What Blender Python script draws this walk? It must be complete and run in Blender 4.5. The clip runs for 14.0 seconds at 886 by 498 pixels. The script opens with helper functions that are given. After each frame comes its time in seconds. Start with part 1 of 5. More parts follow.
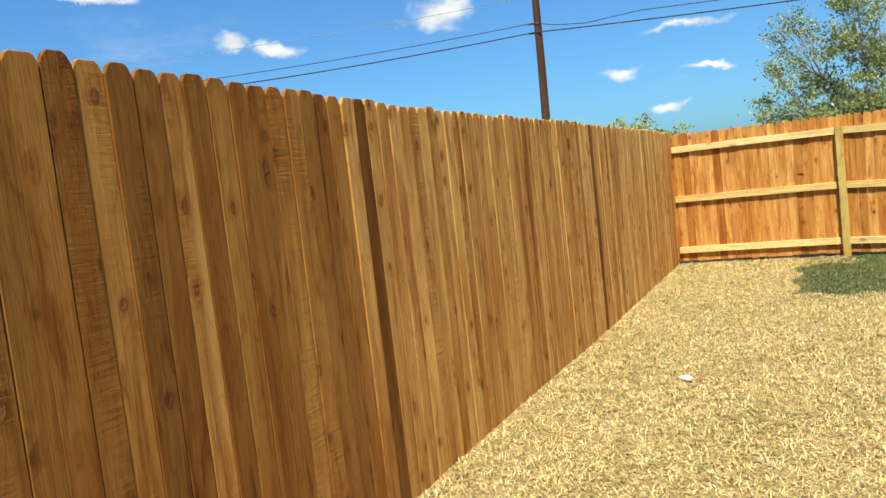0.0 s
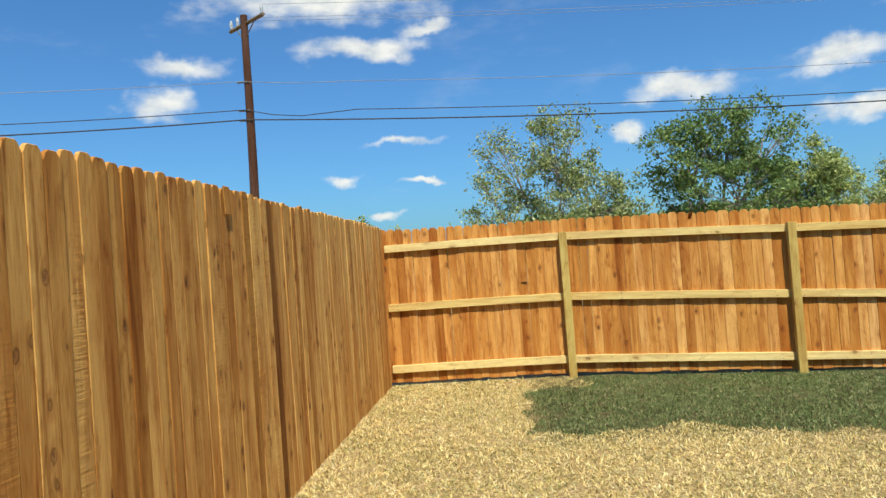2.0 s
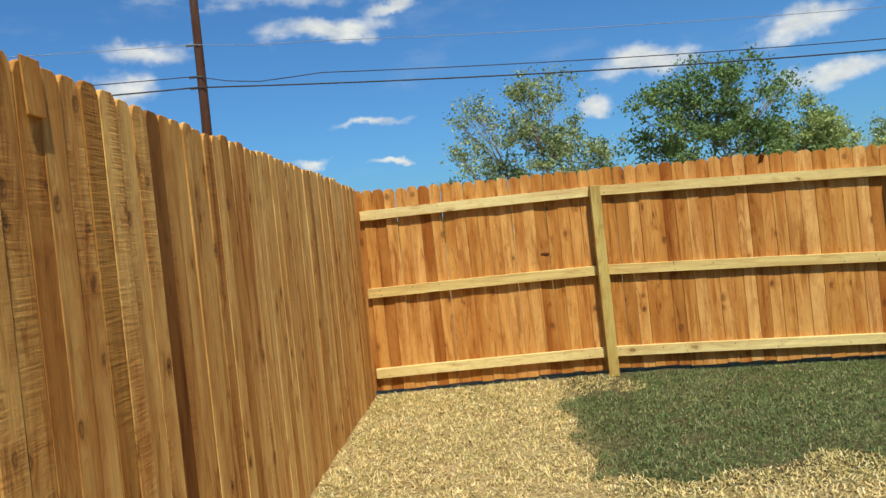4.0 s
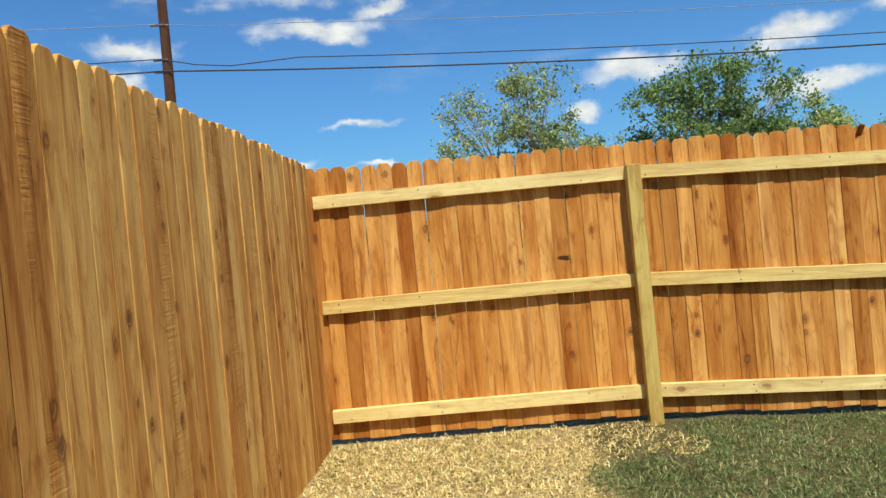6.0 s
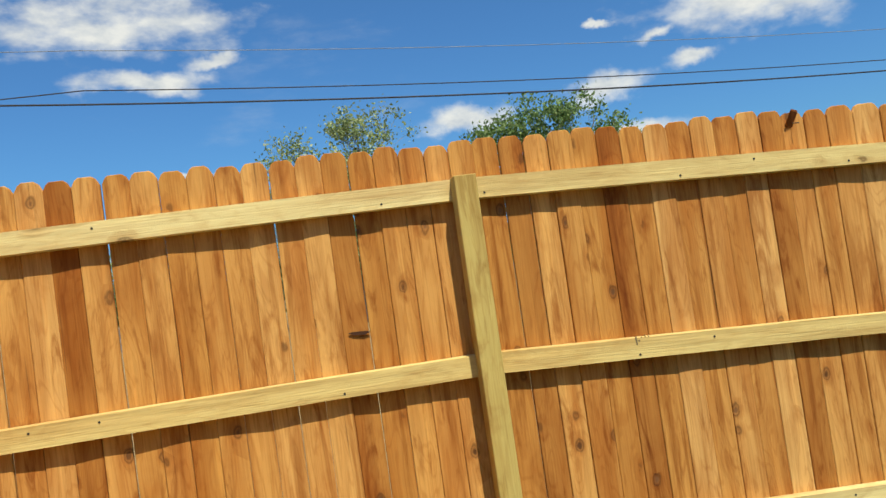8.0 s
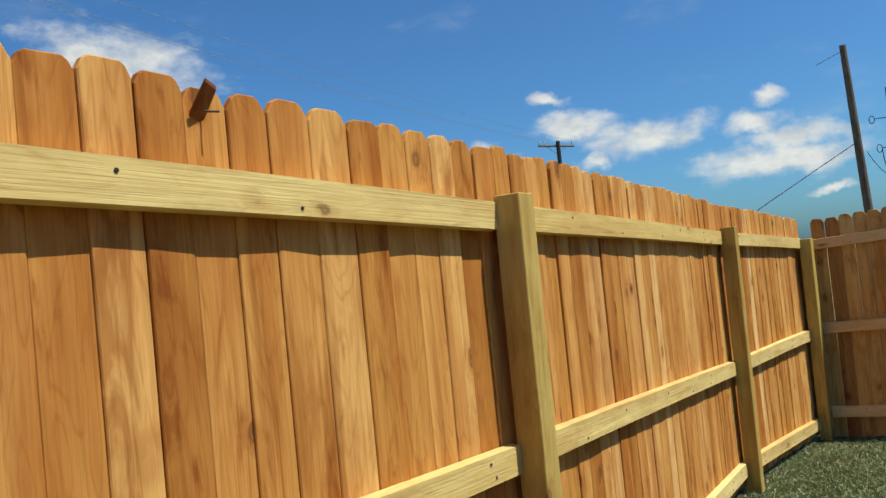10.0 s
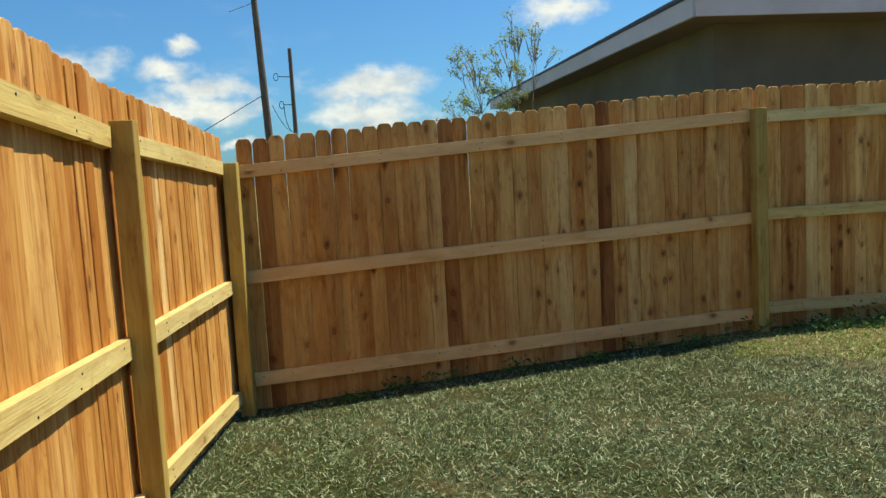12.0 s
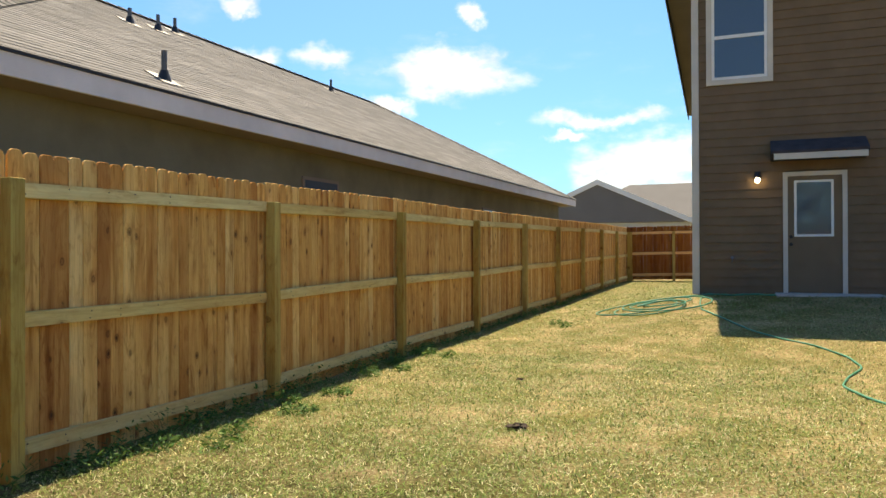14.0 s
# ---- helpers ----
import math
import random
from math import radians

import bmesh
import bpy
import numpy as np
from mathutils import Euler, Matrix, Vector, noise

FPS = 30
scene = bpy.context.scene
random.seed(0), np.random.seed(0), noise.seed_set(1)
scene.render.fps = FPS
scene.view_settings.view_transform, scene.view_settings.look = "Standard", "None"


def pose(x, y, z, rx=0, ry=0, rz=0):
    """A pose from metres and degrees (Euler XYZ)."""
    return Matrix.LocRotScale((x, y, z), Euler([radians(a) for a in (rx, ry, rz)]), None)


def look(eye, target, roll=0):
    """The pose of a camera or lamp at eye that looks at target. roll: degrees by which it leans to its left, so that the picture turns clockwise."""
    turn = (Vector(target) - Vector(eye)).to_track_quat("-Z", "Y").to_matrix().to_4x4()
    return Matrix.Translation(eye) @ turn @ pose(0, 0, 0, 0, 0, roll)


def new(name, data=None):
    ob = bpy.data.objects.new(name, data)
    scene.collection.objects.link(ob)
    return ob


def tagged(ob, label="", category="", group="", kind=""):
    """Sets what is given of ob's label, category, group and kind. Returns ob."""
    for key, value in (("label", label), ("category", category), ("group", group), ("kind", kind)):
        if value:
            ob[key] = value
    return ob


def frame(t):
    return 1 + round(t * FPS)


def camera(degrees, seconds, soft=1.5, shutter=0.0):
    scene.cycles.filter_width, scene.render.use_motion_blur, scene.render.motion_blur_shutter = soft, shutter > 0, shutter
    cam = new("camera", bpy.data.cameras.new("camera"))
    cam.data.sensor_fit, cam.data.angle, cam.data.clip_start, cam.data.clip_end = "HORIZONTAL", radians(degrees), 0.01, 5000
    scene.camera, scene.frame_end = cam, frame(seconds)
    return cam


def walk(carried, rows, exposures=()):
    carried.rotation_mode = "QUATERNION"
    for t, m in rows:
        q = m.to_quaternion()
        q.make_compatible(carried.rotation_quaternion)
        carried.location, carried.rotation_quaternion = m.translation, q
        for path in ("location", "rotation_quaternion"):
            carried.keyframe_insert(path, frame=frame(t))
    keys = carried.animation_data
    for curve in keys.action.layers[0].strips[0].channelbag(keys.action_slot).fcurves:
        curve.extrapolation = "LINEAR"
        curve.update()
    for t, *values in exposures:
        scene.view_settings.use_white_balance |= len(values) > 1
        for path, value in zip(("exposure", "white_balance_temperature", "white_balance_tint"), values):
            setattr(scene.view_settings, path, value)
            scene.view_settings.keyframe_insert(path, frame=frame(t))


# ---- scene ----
cam = camera(61.3, 14.0)
PATH = [
    (0, (1.91, -10.987, 1.463), (0.993, -9.216, 1.301), -6.5),
    (0.5, (1.717, -10.342, 1.465), (1.109, -8.443, 1.312), -5.8),
    (1, (1.678, -9.781, 1.408), (1.21, -7.841, 1.269), -7.7),
    (1.5, (1.567, -9.286, 1.418), (1.27, -7.312, 1.301), -5.3),
    (2, (1.568, -8.772, 1.402), (1.374, -6.781, 1.441), -4.2),
    (2.5, (1.487, -8.211, 1.395), (1.352, -6.216, 1.436), -4.7),
    (3, (1.361, -7.654, 1.374), (1.244, -5.659, 1.458), -5.2),
    (3.5, (1.282, -7.195, 1.357), (1.149, -5.2, 1.386), -5.7),
    (3.7, (1.204, -6.988, 1.334), (1.08, -4.992, 1.316), -6.1),
    (5.8, (1.058, -5.117, 1.297), (0.915, -3.122, 1.271), -5.5),
    (6, (1.071, -4.928, 1.278), (0.98, -2.93, 1.262), -5.4),
    (6.5, (1.097, -4.441, 1.292), (1.1, -2.441, 1.279), -5.4),
    (7, (1.251, -3.939, 1.278), (1.269, -1.939, 1.299), -6.2),
    (7.2, (1.305, -3.748, 1.274), (1.361, -1.749, 1.306), -6.6),
    (9.3, (2.094, -1.727, 1.392), (3.192, -0.065, 1.571), -7.4),
    (9.5, (2.233, -1.589, 1.408), (3.48, -0.037, 1.594), -6.7),
    (10, (2.582, -1.222, 1.363), (4.26, -0.134, 1.429), -5.6),
    (10.5, (3.055, -1.042, 1.323), (4.929, -0.343, 1.368), -4.4),
    (11, (3.448, -0.942, 1.3), (5.416, -0.586, 1.249), -3.4),
    (11.5, (3.891, -0.894, 1.297), (5.886, -0.915, 1.157), -2.5),
    (12, (4.447, -0.867, 1.2), (6.409, -1.201, 1.007), -3.1),
    (12.5, (4.88, -0.883, 1.065), (6.749, -1.57, 0.875), -3.2),
    (12.6, (4.96, -0.893, 1.067), (6.795, -1.667, 0.88), -3.1),
    (13, (5.203, -0.985, 1.125), (6.853, -2.104, 0.966), -2.1),
    (13.5, (5.523, -1.152, 1.101), (6.798, -2.691, 1.028), -1.4),
    (14, (5.813, -1.231, 1.156), (6.564, -3.084, 1.166), -0.2),
]
EXPOSURES = [(0, 0.6, 7200, 4), (1, 0.52, 7200, 4), (3, 0.25, 6900, 4), (3.5, 0.2, 6900, 4), (6.0, 0.38, 7000, 4), (7.0, 0.26, 7050, 4), (9.5, 0.22, 7000, 4), (11, 0.0, 6900, 2), (12, 0.4, 7400, 0), (12.5, 0.8, 8000, 4), (13, 1.08, 8300, 6), (13.5, 1.1, 8450, 7), (14, 0.95, 8600, 8)]
walk(cam, [(t, look(eye, target, roll)) for t, eye, target, roll in PATH], EXPOSURES)

# ---- sky and sun ----
SUN = Vector((0.33, -1.0, 1.85)).normalized()
world = bpy.data.worlds.new("sky")
scene.world = world
world.use_nodes = True

# azimuth from +y towards +x, elevation, half width, half height, in degrees
CLOUDS_NORTH = [
    (34.2, 16.5, 6.2, 2.4), (347.7, 20.2, 8.4, 1.9), (349.9, 16.4, 4.7, 0.8), (13.1, 11.2, 3.6, 0.9),
    (23.1, 12, 3.5, 0.9), (334.5, 12.7, 2.4, 1.1), (25.1, 8.3, 3.7, 0.7), (335.9, 15.6, 2.6, 0.7), (309.5, 15.2, 3.2, 0.3),
    (354.1, 17.5, 1.9, 0.5), (29.8, 12.7, 1.7, 0.5), (322, 11.4, 1.6, 0.5), (351.4, 9.5, 2.6, 0.3), (8.7, 8.6, 1.2, 0.6),
    (319, 12.1, 1, 0.7), (27.9, 15.2, 1.3, 0.5), (347.4, 7, 1.3, 0.4), (350.1, 4.1, 1.1, 0.3), (353.4, 6.6, 1.5, 0.2),
    (23.6, 16.6, 1, 0.2), (44.3, 12.4, 0.9, 0.2)]
CLOUDS_SOUTH = [
    (173.5, 6.5, 6, 2.5), (81.7, 5.6, 6, 1.3), (158.7, 13.5, 4.8, 1.6), (95.2, 5.2, 5.2, 1.3), (94.9, 7, 4.5, 1.4),
    (73.3, 8.6, 4.2, 1.4), (58.9, 8.3, 4.2, 0.9), (68, 10.4, 3.3, 1.1), (109.1, 11.4, 3.3, 1.1), (83.1, 7.3, 3.8, 0.9),
    (170.6, 10.1, 4.9, 0.6), (80.6, 8.3, 3, 0.8), (148.8, 14.6, 2, 0.9), (143.8, 14.4, 2.2, 0.8), (51.1, 8.5, 3.1, 0.4),
    (153.9, 11.3, 1.7, 0.6), (81.8, 10.2, 1.4, 0.6), (66.2, 12.2, 1.6, 0.5), (69.2, 7.4, 1.3, 0.6), (142.6, 18, 1.5, 0.5),
    (85, 3.1, 1.7, 0.4), (65.8, 5.2, 2.1, 0.3), (160.2, 18.1, 1, 0.6), (167.5, 8.8, 1.9, 0.3)]


class Nodes:
    """Short way to chain shader nodes."""

    def __init__(self, tree):
        self.t = tree
        tree.nodes.clear()

    def add(self, kind, inputs=(), **props):
        n = self.t.nodes.new(kind)
        for k, v in props.items():
            set_prop(n, k, v)
        for k, v in dict(inputs).items():
            if isinstance(v, bpy.types.NodeSocket):
                self.t.links.new(v, n.inputs[k])
            else:
                n.inputs[k].default_value = v
        return n

    def math(self, op, a, b=0.0, clamp=False):
        n = self.add("ShaderNodeMath", {0: a, 1: b})
        n.operation, n.use_clamp = op, clamp
        return n.outputs[0]

    def vmath(self, op, a, b=(0, 0, 0)):
        n = self.add("ShaderNodeVectorMath", {0: a, 1: b})
        n.operation = op
        return n.outputs["Value"] if op in ("LENGTH", "DOT_PRODUCT") else n.outputs[0]

    def scaled(self, v, s, loc=(0, 0, 0)):
        n = self.add("ShaderNodeMapping", {"Vector": v, "Scale": s, "Location": loc})
        return n.outputs[0]

    def noise(self, v, scale=5.0, detail=3.0, rough=0.5, dist=0.0):
        return self.add("ShaderNodeTexNoise", {"Vector": v, "Scale": scale, "Detail": detail, "Roughness": rough, "Distortion": dist}).outputs["Fac"]

    def ramp(self, fac, stops):
        n = self.add("ShaderNodeValToRGB", {"Fac": fac})
        e = n.color_ramp.elements
        while len(e) < len(stops):
            e.new(0.5)
        for el, (p, c) in zip(e, stops):
            el.position, el.color = p, (*c, 1) if len(c) == 3 else c
        return n.outputs[0]

    def rng(self, v, a, b, c=0.0, d=1.0, smooth=False):
        n = self.add("ShaderNodeMapRange", {"Value": v, "From Min": a, "From Max": b, "To Min": c, "To Max": d})
        if smooth:
            n.interpolation_type = "SMOOTHSTEP"
        return n.outputs[0]

    def mix(self, f, a, b, mode="MIX"):
        n = self.t.nodes.new("ShaderNodeMix")
        n.data_type, n.blend_type = "RGBA", mode
        for i, v in ((0, f), (6, a), (7, b)):
            if isinstance(v, bpy.types.NodeSocket):
                self.t.links.new(v, n.inputs[i])
            else:
                n.inputs[i].default_value = (*v, 1) if isinstance(v, tuple) and len(v) == 3 else v
        return n.outputs[2]


def set_prop(n, k, v):
    if k == "sky":
        n.sky_type = "NISHITA"
        n.sun_disc = False
        n.sun_elevation = math.asin(SUN.z)
        n.sun_rotation = math.atan2(SUN.x, SUN.y)
        n.air_density, n.dust_density, n.ozone_density = 1.0, 1.2, 2.2


SKY_STRENGTH = 0.085
w = Nodes(world.node_tree)
sky = w.add("ShaderNodeTexSky", sky=True).outputs[0]
way = w.add("ShaderNodeTexCoord").outputs["Generated"]
wn = w.add("ShaderNodeTexNoise", {"Vector": way, "Scale": 14.0, "Detail": 5.0, "Roughness": 0.6})
shift = w.vmath("SCALE", w.vmath("SUBTRACT", wn.outputs["Color"], (0.5, 0.5, 0.5)))
shift.node.inputs["Scale"].default_value = 0.055
warped = w.vmath("ADD", way, shift)
near = None
for az, el, hw, hh in CLOUDS_NORTH + CLOUDS_SOUTH:
    a, e = radians(az), radians(el)
    c = (math.sin(a) * math.cos(e), math.cos(a) * math.cos(e), math.sin(e))
    m = w.add("ShaderNodeMapping", {"Vector": warped, "Location": c, "Rotation": (0, -e, math.pi / 2 - a), "Scale": (1, radians(hw) * (1.05 if 50 < az < 110 else 1.15), radians(hh) * (1.15 if 50 < az < 110 else 1.3))})
    m.vector_type = "TEXTURE"
    d = w.vmath("LENGTH", m.outputs[0])
    near = d if near is None else w.math("MINIMUM", near, d)
fluff = w.noise(w.scaled(way, (1, 1, 2.0)), 19.0, 6.0, 0.52)
veil = w.noise(w.scaled(way, (1, 1, 3.0)), 5.0, 6.0, 0.6)
dens = w.math("ADD", w.math("SUBTRACT", 1.0, near), w.math("MULTIPLY", w.math("SUBTRACT", fluff, 0.5), 1.9))
dens = w.rng(dens, -0.15, 0.85, 0, 0.93, True)
dens = w.math("MAXIMUM", dens, w.rng(veil, 0.56, 0.85, 0, 0.22, True))
lump = w.noise(w.scaled(way, (1, 1, 2.0)), 22.0, 5.0, 0.6)
white = w.mix(w.rng(lump, 0.35, 0.6), (6.0, 6.5, 7.4), (8.6, 8.7, 8.9))
deep = w.mix(1.0, sky, (0.46, 0.92, 1.42), "MULTIPLY")
out = w.mix(dens, deep, white)
bg = w.add("ShaderNodeBackground", {"Color": out, "Strength": SKY_STRENGTH})
w.add("ShaderNodeOutputWorld", {"Surface": bg.outputs[0]})

sun = new("sun", bpy.data.lights.new("sun", "SUN"))
sun.data.energy, sun.data.angle, sun.data.color = 5.0, radians(0.53), (1.0, 0.93, 0.80)
sun.matrix_world = look(SUN * 50, (0, 0, 0))


# ---- materials ----
def material(name):
    m = bpy.data.materials.new(name)
    m.use_nodes = True
    return m, Nodes(m.node_tree)


def finish(n, color, rough=0.8, bump=None, strength=0.3, distance=0.01, metal=0.0, spec=0.3, through_light=None):
    ins = {"Base Color": color if isinstance(color, bpy.types.NodeSocket) else (*color, 1), "Roughness": rough, "Metallic": metal, "Specular IOR Level": spec}
    if bump is not None:
        ins["Normal"] = n.add("ShaderNodeBump", {"Height": bump, "Strength": strength, "Distance": distance}).outputs[0]
    b = n.add("ShaderNodeBsdfPrincipled", ins).outputs[0]
    if through_light:
        t = n.add("ShaderNodeBsdfTranslucent", {"Color": color}).outputs[0]
        b = n.add("ShaderNodeMixShader", {0: through_light, 1: b, 2: t}).outputs[0]
    n.add("ShaderNodeOutputMaterial", {"Surface": b})


def wood_material(name, tones, knots=0.8, grain=1.0, rough=0.8, sawn=0.0, toned=False):
    """Sawn board: tone by piece, long grain and cathedral bands, knots and stains."""
    m, n = material(name)
    info = n.add("ShaderNodeObjectInfo").outputs["Random"]
    co = n.add("ShaderNodeTexCoord").outputs["Object"]
    off = n.add("ShaderNodeCombineXYZ", {0: n.math("MULTIPLY", info, 37.0), 1: n.math("MULTIPLY", info, 11.0), 2: n.math("MULTIPLY", info, 91.0)}).outputs[0]
    p = n.vmath("ADD", co, off)
    wob = n.noise(n.scaled(p, (5, 5, 1.1)), 1.0, 2.0)
    # knots: sparse spots, around which the grain bends
    bent = n.vmath("ADD", n.scaled(p, (11.5, 5.0, 7.0)), n.math("MULTIPLY", n.noise(n.scaled(p, (32, 20, 20)), 1.0, 2.0), 0.22))
    kv = n.add("ShaderNodeTexVoronoi", {"Vector": bent, "Scale": 1.0, "Randomness": 1.0})
    kpick = n.math("GREATER_THAN", n.add("ShaderNodeSeparateColor", {0: kv.outputs["Color"]}).outputs[0], 1.0 - 0.17 * knots)
    kd = kv.outputs["Distance"]
    knot = n.math("MULTIPLY", n.rng(kd, 0.07, 0.17, 1, 0, True), kpick)
    halo = n.math("MULTIPLY", n.rng(kd, 0.08, 0.62, 1, 0, True), kpick)
    sx = n.add("ShaderNodeSeparateXYZ", {0: p})
    across = n.math("ADD", n.math("MULTIPLY", sx.outputs[0], 26.0), n.math("MULTIPLY", wob, 9.0))
    across = n.math("ADD", across, n.math("MULTIPLY", halo, 2.2))
    band = n.math("ADD", n.math("MULTIPLY", n.math("SINE", n.math("MULTIPLY", across, 3.0)), 0.5), 0.5)
    fine = n.noise(n.scaled(p, (170, 90, 3.2)), 1.0, 4.0, 0.6)
    streak = n.noise(n.scaled(p, (17, 9, 1.0)), 1.0, 4.0, 0.6, 0.4)
    shade = info
    if toned:  # each board carries its own tone, from dark to pale
        given = n.add("ShaderNodeSeparateColor", {0: n.add("ShaderNodeObjectInfo").outputs["Color"]}).outputs[0]
        shade = n.math("ADD", n.math("MULTIPLY", given, 0.92), n.math("MULTIPLY", info, 0.08))
    base = n.ramp(shade, tones)
    hue = n.noise(n.scaled(p, (7, 4, 0.8)), 1.0, 3.0, 0.55)
    c = n.mix(n.rng(hue, 0.38, 0.68, 0, 0.8 * min(1, grain), True), base, n.mix(1.0, base, (0.66, 0.45, 0.30), "MULTIPLY"))
    c = n.mix(n.rng(streak, 0.54, 0.70, 0, 0.75 * min(1, grain), True), c, n.mix(1.0, c, (0.56, 0.40, 0.28), "MULTIPLY"))
    c = n.mix(n.rng(streak, 0.45, 0.3, 0, 0.45, True), c, n.mix(1.0, c, (1.25, 1.28, 1.25), "MULTIPLY"))
    c = n.mix(n.math("MULTIPLY", n.math("POWER", band, 2.0), 0.2 * grain), c, n.mix(1.0, c, (0.66, 0.52, 0.42), "MULTIPLY"))
    c = n.mix(n.rng(fine, 0.46, 0.64, 0, 0.36 * min(1, grain)), c, n.mix(1.0, c, (0.66, 0.54, 0.46), "MULTIPLY"))
    blotch = n.noise(n.scaled(p, (9, 6, 5)), 1.0, 4.0, 0.6, 0.6)
    c = n.mix(n.rng(blotch, 0.5, 0.75, 0, 0.4, True), c, n.mix(1.0, c, (0.74, 0.58, 0.46), "MULTIPLY"))
    c = n.mix(n.rng(blotch, 0.46, 0.34, 0, 0.35, True), c, n.mix(1.0, c, (1.12, 1.16, 1.22), "MULTIPLY"))
    stain = n.noise(n.scaled(p, (15, 8, 2.6)), 1.0, 5.0, 0.62, 1.3)
    c = n.mix(n.rng(stain, 0.54, 0.72, 0, 0.75 * min(1, grain), True), c, n.mix(1.0, c, (0.52, 0.33, 0.21), "MULTIPLY"))
    flame = n.noise(n.scaled(p, (11, 8, 1.5)), 1.0, 2.0, 0.5, 0.5)
    vein = n.math("SINE", n.math("MULTIPLY", flame, 70.0))
    c = n.mix(n.rng(vein, 0.55, 1.0, 0, 0.3 * min(1, grain)), c, n.mix(1.0, c, (0.66, 0.46, 0.32), "MULTIPLY"))
    c = n.mix(n.math("MULTIPLY", halo, 0.45), c, n.mix(1.0, c, (0.60, 0.38, 0.24), "MULTIPLY"))
    ring = n.math("MULTIPLY", n.math("MULTIPLY", n.rng(kd, 0.12, 0.17, 0, 1, True), n.rng(kd, 0.17, 0.24, 1, 0, True)), kpick)
    core = n.mix(n.math("FRACT", n.math("MULTIPLY", info, 7.7)), (0.06, 0.025, 0.012), (0.22, 0.10, 0.04))
    c = n.mix(n.math("MULTIPLY", knot, 0.9), c, core)
    c = n.mix(n.math("MULTIPLY", ring, 0.55), c, (0.05, 0.022, 0.012))
    check = n.noise(n.scaled(p, (60, 30, 1.3)), 1.0, 2.0, 0.5)
    c = n.mix(n.rng(check, 0.72, 0.77, 0, 0.6), c, (0.10, 0.045, 0.02))
    ripple = n.noise(n.scaled(p, (6, 4, 85)), 1.0, 3.0, 0.6)
    rough_face = n.math("MULTIPLY", n.rng(n.noise(n.scaled(p, (8, 3, 1.2)), 1.0, 2.0), 0.4, 0.6, 0, 1, True), n.rng(n.math("FRACT", n.math("MULTIPLY", info, 17.3)), 0.55, 0.9, 0.12, 1.0))
    saw = n.math("MULTIPLY", ripple, rough_face)
    if sawn:
        c = n.mix(n.math("MULTIPLY", n.rng(ripple, 0.5, 0.66), n.math("MULTIPLY", rough_face, 0.5 * sawn)), c, n.mix(1.0, c, (0.6, 0.52, 0.45), "MULTIPLY"))
    h = n.math("ADD", n.math("MULTIPLY", fine, 0.7), n.math("MULTIPLY", band, 0.25))
    h = n.math("ADD", h, n.math("MULTIPLY", saw, 1.6 * sawn))
    h = n.math("SUBTRACT", h, n.math("MULTIPLY", knot, 0.6))
    finish(n, c, rough, h, 0.55, 0.005, spec=0.15)
    return m


CEDAR = wood_material("cedar", [(0.0, (0.20, 0.062, 0.016)), (0.33, (0.41, 0.17, 0.04)), (0.55, (0.56, 0.27, 0.068)), (0.75, (0.66, 0.35, 0.105)),
                                (0.88, (0.73, 0.43, 0.155)), (1.0, (0.82, 0.56, 0.26))], 1.2, 1.15, toned=True)
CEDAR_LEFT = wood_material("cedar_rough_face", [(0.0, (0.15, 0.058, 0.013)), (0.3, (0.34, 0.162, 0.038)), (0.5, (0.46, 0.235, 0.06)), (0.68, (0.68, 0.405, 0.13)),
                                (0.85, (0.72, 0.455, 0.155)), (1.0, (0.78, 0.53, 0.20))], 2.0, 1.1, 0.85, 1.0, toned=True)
# same cedar, colour raised to stand in for sky and bounce light
CEDAR_LIFTED = wood_material("cedar_lifted", [(0.0, (0.20, 0.065, 0.024)), (0.3, (0.50, 0.245, 0.078)), (0.5, (0.71, 0.405, 0.13)), (0.7, (0.80, 0.51, 0.185)),
                                (0.88, (0.86, 0.61, 0.26)), (1.0, (0.90, 0.69, 0.36))], 1.8, 0.9, toned=True)
PINE = wood_material("treated_pine", [(0.0, (0.72, 0.58, 0.25)), (0.5, (0.79, 0.67, 0.34)), (1.0, (0.68, 0.52, 0.20))], 0.5, 0.5, 0.75)
PINE_POST = wood_material("treated_pine_post", [(0.0, (0.50, 0.38, 0.11)), (0.5, (0.56, 0.44, 0.15)), (1.0, (0.44, 0.32, 0.09))], 0.5, 0.7, 0.75)
PINE_TAN = wood_material("pine_tan", [(0.0, (0.90, 0.60, 0.27)), (1.0, (0.85, 0.55, 0.25))], 0.6, 0.3, 0.75)
POLE_WOOD = wood_material("creosote_pole", [(0.0, (0.075, 0.04, 0.03)), (1.0, (0.095, 0.05, 0.035))], 0.2, 0.8)
POLE_GREY = wood_material("grey_pole", [(0.0, (0.15, 0.13, 0.11)), (1.0, (0.17, 0.15, 0.12))], 0.2, 0.8)


def plain_material(name, color, rough=0.7, scale=8.0, amount=0.15, metal=0.0, bump=0.15, spec=0.3, fine=60.0):
    m, n = material(name)
    co = n.add("ShaderNodeTexCoord").outputs["Object"]
    big = n.noise(co, scale, 4.0, 0.6)
    small = n.noise(co, fine, 3.0, 0.6)
    dark = tuple(v * (1 - amount * 1.6) for v in color)
    light = tuple(min(1, v * (1 + amount)) for v in color)
    c = n.mix(n.rng(big, 0.3, 0.7), dark, light)
    c = n.mix(n.rng(small, 0.35, 0.7, 0, 0.5), c, n.mix(1.0, c, tuple([1 - amount] * 3), "MULTIPLY"))
    finish(n, c, rough, small, bump, 0.004, metal, spec)
    return m


